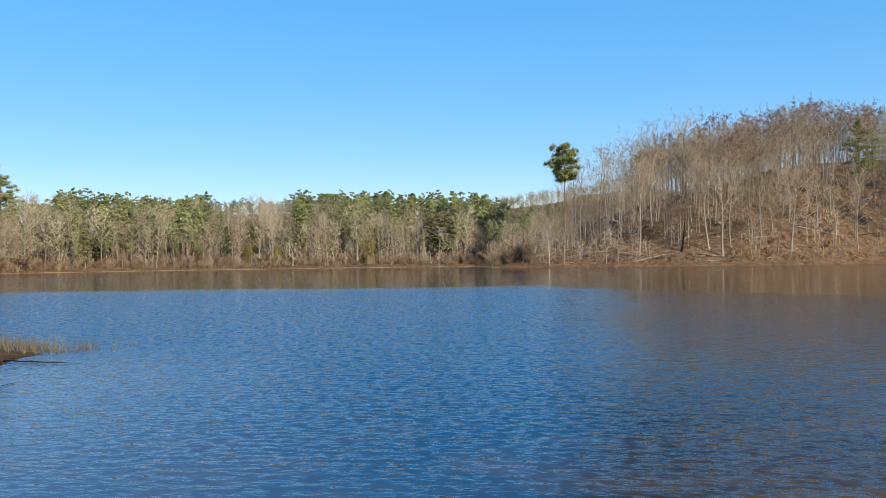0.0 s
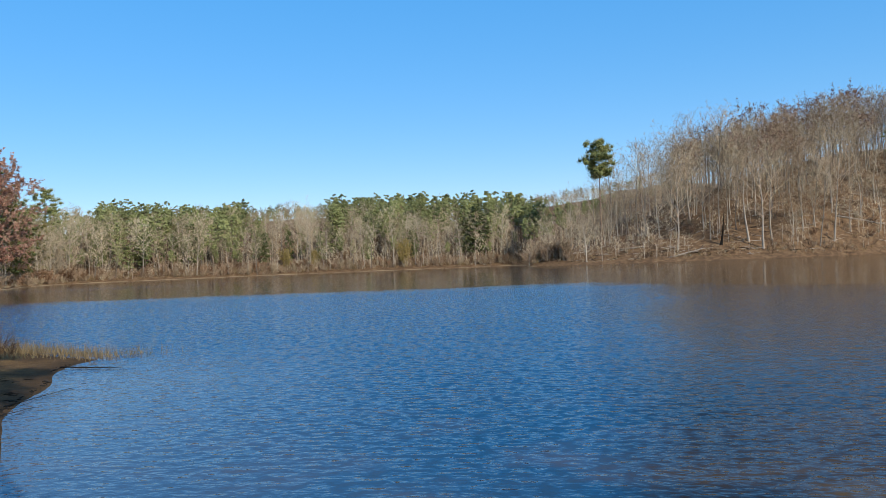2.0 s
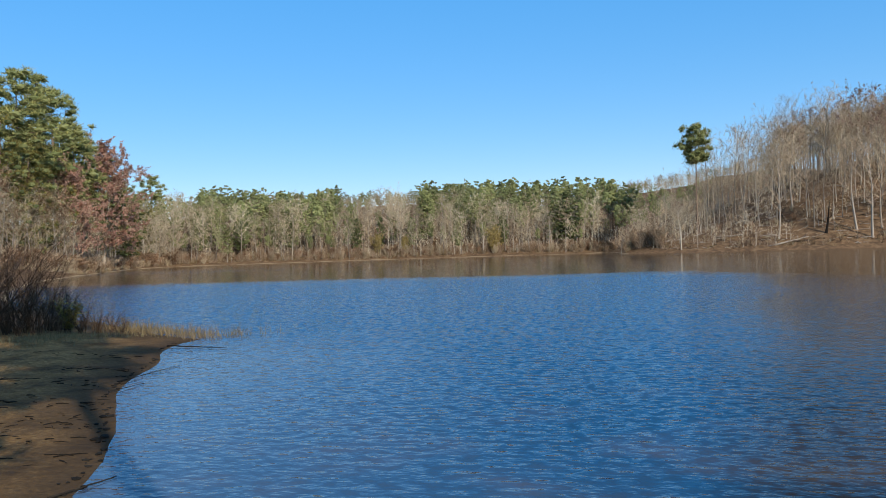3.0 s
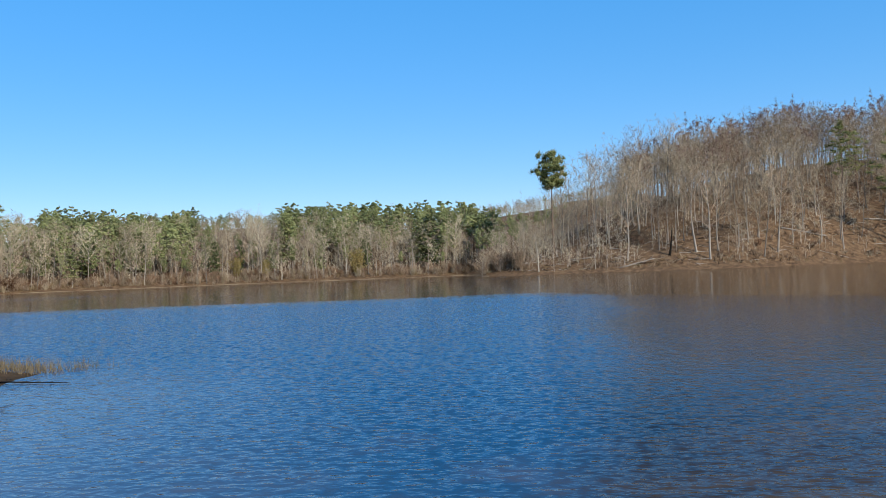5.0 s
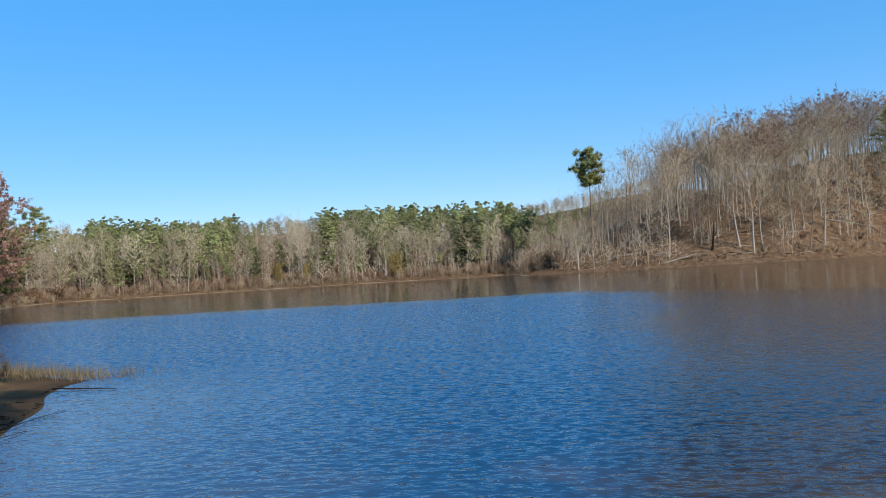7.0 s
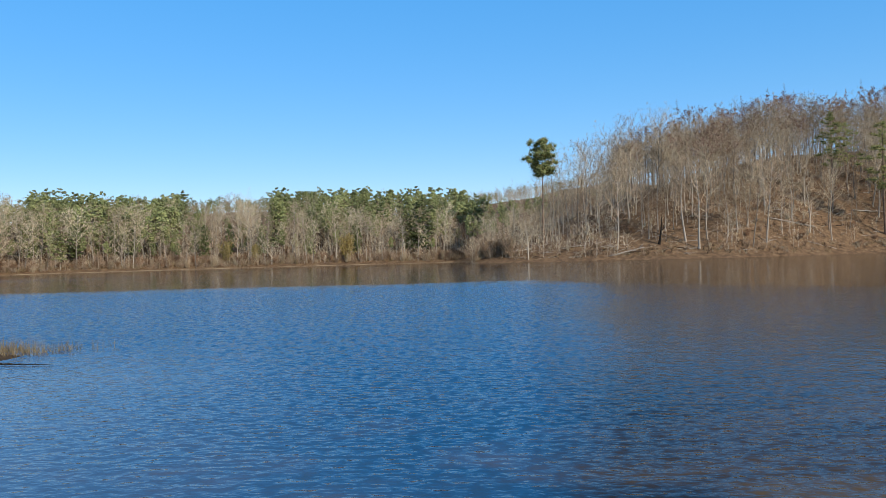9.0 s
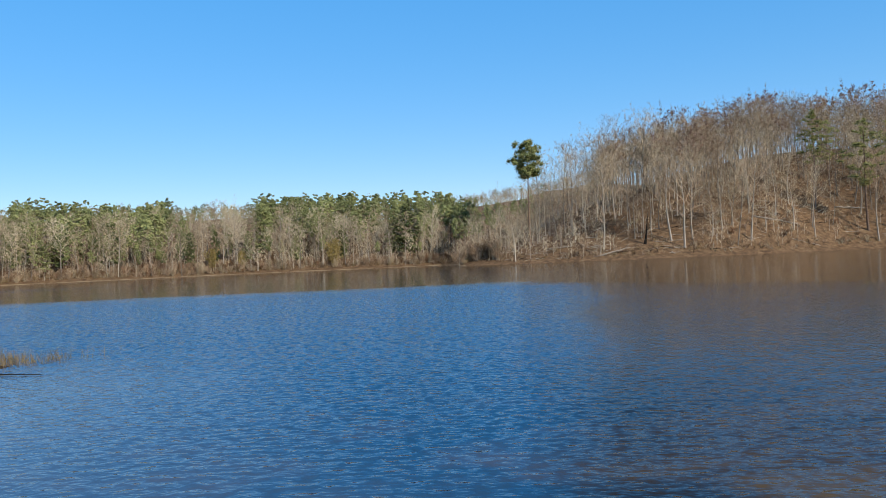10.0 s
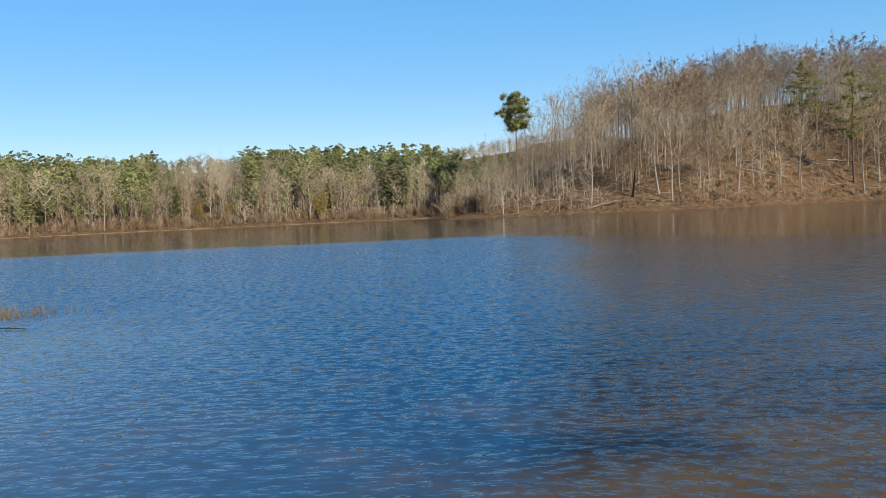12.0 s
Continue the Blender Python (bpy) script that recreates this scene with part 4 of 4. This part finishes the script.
    leafy = Kind("leafy_shrub", grow_shrub(453, 3.2, stems=9, spread=0.6, twigs=16, rad=0.03, leaves=3, twig_w=0.05, leaf_size=0.3, light=True), (None, M_twig_brown, M_rust),
                 "shrub with rust-brown leaves at the foot of the woods", "shrub", "leafy shrubs along the shore")
    for i in range(34):
        az = -38.5 + 11.5 * (i + rng.random()) / 34
        leafy.plant(*back(az, rng.uniform(0.5, 7)), rng.uniform(0.5, 1.2), az * 31, 1.1)
    for i in range(70):
        az = -27 + 30 * (i + rng.random()) / 70
        leafy.plant(*back(az, rng.uniform(1.0, 8)), rng.uniform(0.4, 0.9), az * 31, 1.1)
    for i in range(40):
        az = 10 + 26 * (i + rng.random()) / 40
        leafy.plant(*back(az, rng.uniform(2, 60)), rng.uniform(0.3, 0.75), az * 31, 1.1)
    near = [(1 + i % 2, *back(az, rng.uniform(0.2, 24)), rng.uniform(0.45, 0.9), rng.uniform(0, 6.28), 1.0) for i, az in enumerate(np.linspace(-39, -28, 100))]
    woodland("cove_thicket", SAPLING, near, "leafless saplings crowding the bank across the cove", "undergrowth")
    grassy = [(i % 3, *back(az, rng.uniform(0.0, 6)), rng.uniform(0.5, 1.2), rng.uniform(0, 6.28), 1.2) for i, az in enumerate(np.linspace(-39, -28, 200))]
    woodland("cove_brush", BRUSH, grassy, "straw-coloured brush on the bank across the cove", "undergrowth")


left_wood()

# yellow bushes below the far trees, evergreens on the hill
yellow = Kind("yellow_bush", grow_shrub(451, 6.5, stems=9, spread=0.3, twigs=34, rad=0.05, leaves=4, twig_w=0.04, leaf_size=0.4), (None, M_twig, M_yellow),
              "slender bush holding yellow autumn leaves", "shrub", "yellow bushes")
yellow.plant(*polar(-13.5, 254), 1.0, 0)
yellow.plant(*polar(-5.2, 256), 1.25, 50)
yellow.plant(*polar(-11.6, 256), 0.8, 90)
hillpine = [Kind("hill_pine", grow_pine(461 + i, 21, first=0.38, whorls=15, width=(0.20, 0.17)[i], tufts=48, rad=0.24, size=0.2, flat=0.32, puff=3.4), (M_pinebark, M_pinebark, M_needle_near, M_heart_shade),
                 "dark green pine with layered boughs on the leafy hillside", "tree", "pines on the hillside") for i in range(2)]
for az, foot, top, k in ((30.4, 0.4, 7.5, 0), (27.5, 2.6, 8.3, 1), (28.3, 3.4, 7.6, 0), (31.9, 3.0, 7.4, 1)):
    x, y = on_slope(az, foot)
    hillpine[k].plant(x, y, (3.5 + math.tan(radians(top)) * math.hypot(x, y) - z_at(x, y)) / 21.5, az * 10)

# trees over the viewer's own bank, which throw broken shade on the beach
bankpine = Kind("bank_pine", grow_pine(481, 21, first=0.2, whorls=13, width=0.17, tufts=40, rad=0.2, size=0.36, flat=0.5, puff=2.0), (M_pinebark, M_pinebark, M_needle_near, M_heart_shade),
                "tall open-crowned pine on the near bank", "tree", "pines on the near bank")
for x, y, s, turn in ((0.5, -6.0, 1.25, 0), (2.4, -7.2, 1.15, 80), (-6.5, -4.0, 0.95, 120), (-8.5, -11.0, 1.0, 200), (-1.5, -12.0, 1.2, 160)):
    bankpine.plant(x, y, s, turn, 1.0, 0.1)
highpine = Kind("bank_pine", grow_pine(483, 26, first=0.6, whorls=12, width=0.12, tufts=34, rad=0.24, size=0.36, flat=0.5, puff=2.0), (M_pinebark, M_pinebark, M_needle_near, M_heart_shade),
                "tall high-crowned pine on the near bank", "tree", "pines on the near bank")
for x, y, s, turn in ((5.4, -3.7, 1.0, 0), (8.2, -8.2, 1.15, 140)):
    highpine.plant(x, y, s, turn, 1.0, 0.1)
for k, x, y, s, turn in ((1, -1.6, -4.2, 0.85, 30), (5, -3.5, -8.5, 0.9, 10)):
    BARE[k].plant(x, y, s, turn, 1.0, 0.1)


# ---------------------------------------------------------------- fallen wood
def fallen(name, p0, p1, r0, r1, mat, label, stubs=4, seed=1, sag=0.0, category="log"):
    """A fallen stem with broken side branches."""
    g = random.Random(seed)
    V, F = [], []
    n = 7
    pts = [tuple(a + (b - a) * i / n + g.gauss(0, r0 * 0.25) - (sag * 4 * (i / n) * (1 - i / n) if k == 2 else 0)
                 for k, (a, b) in enumerate(zip(p0, p1))) for i in range(n + 1)]
    tube(V, F, pts, [r0 + (r1 - r0) * i / n for i in range(n + 1)], 7)
    F.append(tuple(range(6, -1, -1)))
    ln = math.dist(p0, p1)
    for i in range(stubs):
        j = g.randrange(2, n)
        q = pts[j]
        d = unit((p1[0] - p0[0] + g.gauss(0, 0.6) * ln, p1[1] - p0[1] + g.gauss(0, 0.6) * ln, abs(g.gauss(0.1, 0.25)) * ln))
        sl = ln * g.uniform(0.08, 0.22)
        tube(V, F, [q, tuple(a + b * sl * 0.5 + g.gauss(0, 0.03) * sl for a, b in zip(q, d)), tuple(a + b * sl for a, b in zip(q, d))],
             [r1 * 1.0, r1 * 0.6, r1 * 0.2], 5)
    return tagged(new(name, mesh_of(name, V, F, mat, True)), label, category)


def lying(az0, el0, az1, el1, lift0, lift1):
    a, b = on_slope(az0, el0), on_slope(az1, el1)
    return (*a, z_at(*a) + lift0), (*b, z_at(*b) + lift1)


fallen("fallen_log", *lying(13.2, -0.7, 15.6, -0.35, 0.1, 1.2), 0.30, 0.12, M_dead, "pale fallen trunk slanting down to the water", 5, 3)
fallen("fallen_log", *lying(23.7, 1.6, 26.4, 0.9, 0.3, 0.5), 0.28, 0.13, M_dead, "pale fallen trunk lying across the leafy slope", 5, 4)
fallen("fallen_log", *lying(9.9, 0.0, 11.6, 0.1, 0.25, 0.3), 0.25, 0.15, M_dead, "grey fallen trunk among brush on the slope", 3, 5)
fallen("fallen_log", *lying(28.6, 1.9, 30.4, 1.7, 0.3, 0.3), 0.25, 0.12, M_dead, "grey fallen trunk lying across the leafy slope", 4, 6)
snag = Kind("snag", grow_bare(471, 8.5, first=0.4, limbs=4, subs=2, twigs=1, spread=0.2, rad=0.36, lean=0.06), (M_wet, M_wet, M_rust),
            "dark broken dead trunk standing on the slope", "dead tree")
snag.plant(*on_slope(16.6, 0.1), 1.0, 30)

# ---------------------------------------------------------------- the near beach
NEARSHRUB = [Kind("thicket_shrub", grow_shrub(500 + i, 4.4, stems=16, twigs=48, rad=0.024, twig_w=0.018, spread=(0.8, 1.05)[i]), (None, M_twig_dark, None),
                  "tall dark leafless shrub at the back of the beach", "shrub", "shrubs behind the beach") for i in range(2)]
for i, (az, r, sc) in enumerate(((-35.8, 41, 1.05), (-37.4, 39.5, 1.15), (-36.6, 43, 1.0), (-34.3, 42.5, 0.62), (-38.8, 41, 1.15), (-35.0, 44, 0.7), (-33.2, 42.5, 0.4), (-39.5, 37, 1.0))):
    NEARSHRUB[i % 2].plant(*polar(az, r), sc * 0.85, az * 53, 1.1, 0.05)
low = Kind("low_shrub", grow_shrub(511, 1.0, stems=14, twigs=40, rad=0.012, twig_w=0.012, spread=0.9), (None, M_twig_dark, None),
           "low brown leafless shrub by the reeds", "shrub", "low shrubs by the reeds")
for az, r, sc in ((-31.6, 39, 1.0), (-32.4, 39, 1.2), (-30.9, 38.6, 0.7), (-34.8, 38.5, 0.9), (-37.0, 37.5, 1.1), (-33.4, 38.6, 0.9), (-35.9, 38.0, 1.0), (-35.2, 40.0, 1.7), (-36.4, 39.2, 1.9), (-37.6, 38.8, 1.8), (-34.4, 40.6, 1.4), (-38.6, 38.0, 1.8)):
    low.plant(*polar(az, r), sc, az * 91)
evergreen = Kind("evergreen_bush", grow_shrub(521, 1.5, stems=9, twigs=30, rad=0.015, leaves=4, twig_w=0.012, spread=0.6, leaf_size=0.09), (None, M_twig_dark, M_olive),
                 "small dark green bush below bare shrubs", "shrub")
evergreen.plant(*polar(-34.3, 39.4), 1.0, 0)


def blades(name, spots, mat, lo, hi, width, label, category, lean=0.18, seed=9):
    g = random.Random(seed)
    V, F = [], []
    for x, y, n, spread_x, spread_y in spots:
        for _ in range(n):
            px, py = x + g.gauss(0, spread_x), y + g.gauss(0, spread_y)
            z = max(z_at(px, py), -0.12) - 0.03
            d = unit((g.gauss(0, lean), g.gauss(0, lean), 1.0))
            spike(V, F, (px, py, z), d, g.uniform(lo, hi), width, g)
    tagged(new(name, mesh_of(name, V, F, mat)), label, category, kind="stuff")


line = [(-21.4, 35.0), (-20.2, 34.3), (-19.0, 33.6), (-17.9, 33.0), (-16.8, 32.4), (-15.8, 31.8), (-15.1, 31.2)]
blades("reeds", [(x, y, 200, 0.6, 0.55) for x, y in line] + [(-14.0, 31.9, 110, 0.35, 0.4), (-12.9, 32.2, 16, 0.3, 0.3)], M_reed, 0.2, 0.75, 0.026,
       "dry straw-coloured reeds standing in the shallows", "reeds", 0.3)
blades("beach_grass", [(*polar(az, r), 130, 0.7, 0.5) for az, r in ((-30.8, 36.5), (-32, 36.6), (-33.2, 36.8), (-34.2, 36.2), (-35.2, 36.4), (-36.2, 35.6), (-37.2, 35.4), (-38.2, 34.6), (-36.8, 33.6), (-34.6, 34.4))],
       M_grass, 0.12, 0.4, 0.02, "short dry grass at the back of the beach", "grass", 0.5)

# branches and sticks washed up at the water's edge
fallen("branch", (-15.0, 27.9, 0.06), (-12.4, 27.3, 0.03), 0.03, 0.01, M_wet, "dark forked branch lying out over the water", 6, 21, 0, "branch")
fallen("stick", (-11.6, 18.5, 0.06), (-11.5, 20.0, 0.02), 0.013, 0.006, M_wet, "thin wet stick poking into the shallows", 1, 22, 0, "stick")
fallen("stick", (-12.2, 20.3, 0.06), (-12.1, 23.2, 0.02), 0.013, 0.006, M_wet, "thin wet stick poking into the shallows", 2, 23, 0, "stick")
fallen("stick", (-7.5, 10.3, 0.05), (-7.2, 11.5, 0.02), 0.018, 0.008, M_wet, "thin wet stick lying at the water's edge", 1, 24, 0, "stick")
fallen("stick", (-15.5, 19.0, 0.3), (-14.1, 19.4, 0.25), 0.02, 0.008, M_wet, "dark twig lying on the sand", 3, 25, 0, "stick")
fallen("stick", (-13.6, 15.2, 0.25), (-12.4, 15.9, 0.2), 0.02, 0.008, M_wet, "dark twig lying on the sand", 3, 26, 0, "stick")


def clod(seed):
    g = random.Random(seed)
    bm = bmesh.new()
    bmesh.ops.create_icosphere(bm, subdivisions=1, radius=1.0)
    for v in bm.verts:
        v.co *= g.uniform(0.65, 1.2)
        v.co.z *= 0.6
    me = bpy.data.meshes.new("stone")
    bm.to_mesh(me)
    bm.free()
    me.materials.append(M_stone)
    return me


clods = [clod(i) for i in range(4)]
g = random.Random(31)
edge = [(-7.4, 10.5), (-8.0, 12.5), (-8.9, 14.4), (-10.2, 16.3), (-11.3, 18.3), (-12.3, 20.7), (-13.3, 23.2), (-14.4, 26.3), (-15.2, 29.3)]
for i in range(90):
    k = g.randrange(len(edge) - 1)
    f = g.random()
    x = edge[k][0] + (edge[k + 1][0] - edge[k][0]) * f - 0.4
    y = edge[k][1] + (edge[k + 1][1] - edge[k][1]) * f + g.gauss(0, 0.1)
    while z_at(x, y) > 0.012:
        x += 0.05
    x += g.gauss(0.0, 0.07)
    ob = tagged(new("stone", clods[i % 4]), "small dark wet stone at the water's edge", "stone", "stones along the beach")
    s = g.uniform(0.02, 0.07) * (1.5 if 12.5 < y < 16 else 1)
    ob.matrix_basis = pose(x, y, max(z_at(x, y), -0.03) + s * 0.2, 0, 0, g.uniform(0, 360)) @ Matrix.Diagonal((s * g.uniform(0.8, 1.6), s, s * 0.8, 1))


# dead branches strewn over the leafy slope
def strewn(name, n, az0, az1, d0, d1, mat, label, seed):
    g = random.Random(seed)
    spots = []
    while len(spots) < n:
        az = g.uniform(az0, az1)
        x, y = polar(az, shore_r(az) + d0 + (d1 - d0) * g.random())
        spots.append((x, y, g.gauss(0, 0.5), g.uniform(1.2, 4.5), g.uniform(0.03, 0.09)))
    x, y = np.array([q[0] for q in spots]), np.array([q[1] for q in spots])
    ex = x + np.array([math.cos(q[2]) * q[3] for q in spots])
    ey = y + np.array([math.sin(q[2]) * q[3] for q in spots])
    z0, z1 = height(x, y), height(ex, ey)
    keep = (shore_distance(x, y) > 0.5) & (shore_distance(ex, ey) > 0.5)
    V, F = [], []
    for i in np.nonzero(keep)[0]:
        r = spots[i][4]
        tube(V, F, [(x[i], y[i], z0[i] + r), ((x[i] + ex[i]) / 2, (y[i] + ey[i]) / 2, (z0[i] + z1[i]) / 2 + r * 3), (ex[i], ey[i], z1[i] + r + 0.2)], [r, r * 0.8, r * 0.3], 4)
    tagged(new(name, mesh_of(name, V, F, mat)), label, "dead wood", kind="stuff")


strewn("fallen_branches", 420, 5, 36, 1, 80, M_dead, "pale dead branches strewn over the leafy hillside", 61)
strewn("rotting_branches", 260, 5, 36, 1, 70, M_wet, "dark rotting branches strewn over the leafy hillside", 62)


def beach_twigs(n=190):
    """Short dark twigs and leaf scraps blown over the sand."""
    g = random.Random(71)
    V, F = [], []
    for _ in range(n):
        y = g.choice((12.5, 13.4, 14.5, 15.2, 17.0, 19.5, 22.0, 25.0)) + g.gauss(0, 0.35)
        x = -7.0 - 0.46 * (y - 9) - abs(g.gauss(1.2, 2.2))
        a, ln, r = g.gauss(0.2, 0.7), g.uniform(0.06, 0.32), g.uniform(0.005, 0.013)
        z = z_at(x, y)
        ex, ey = x + math.cos(a) * ln, y + math.sin(a) * ln
        tube(V, F, [(x, y, z + r), ((x + ex) / 2, (y + ey) / 2 + 0.05 * ln, z + r), (ex, ey, z_at(ex, ey) + r)], [r, r, r * 0.4], 4)
    tagged(new("beach_twigs", mesh_of("beach_twigs", V, F, M_wet)), "short dark twigs and leaf scraps on the sand", "twigs", kind="stuff")


beach_twigs()
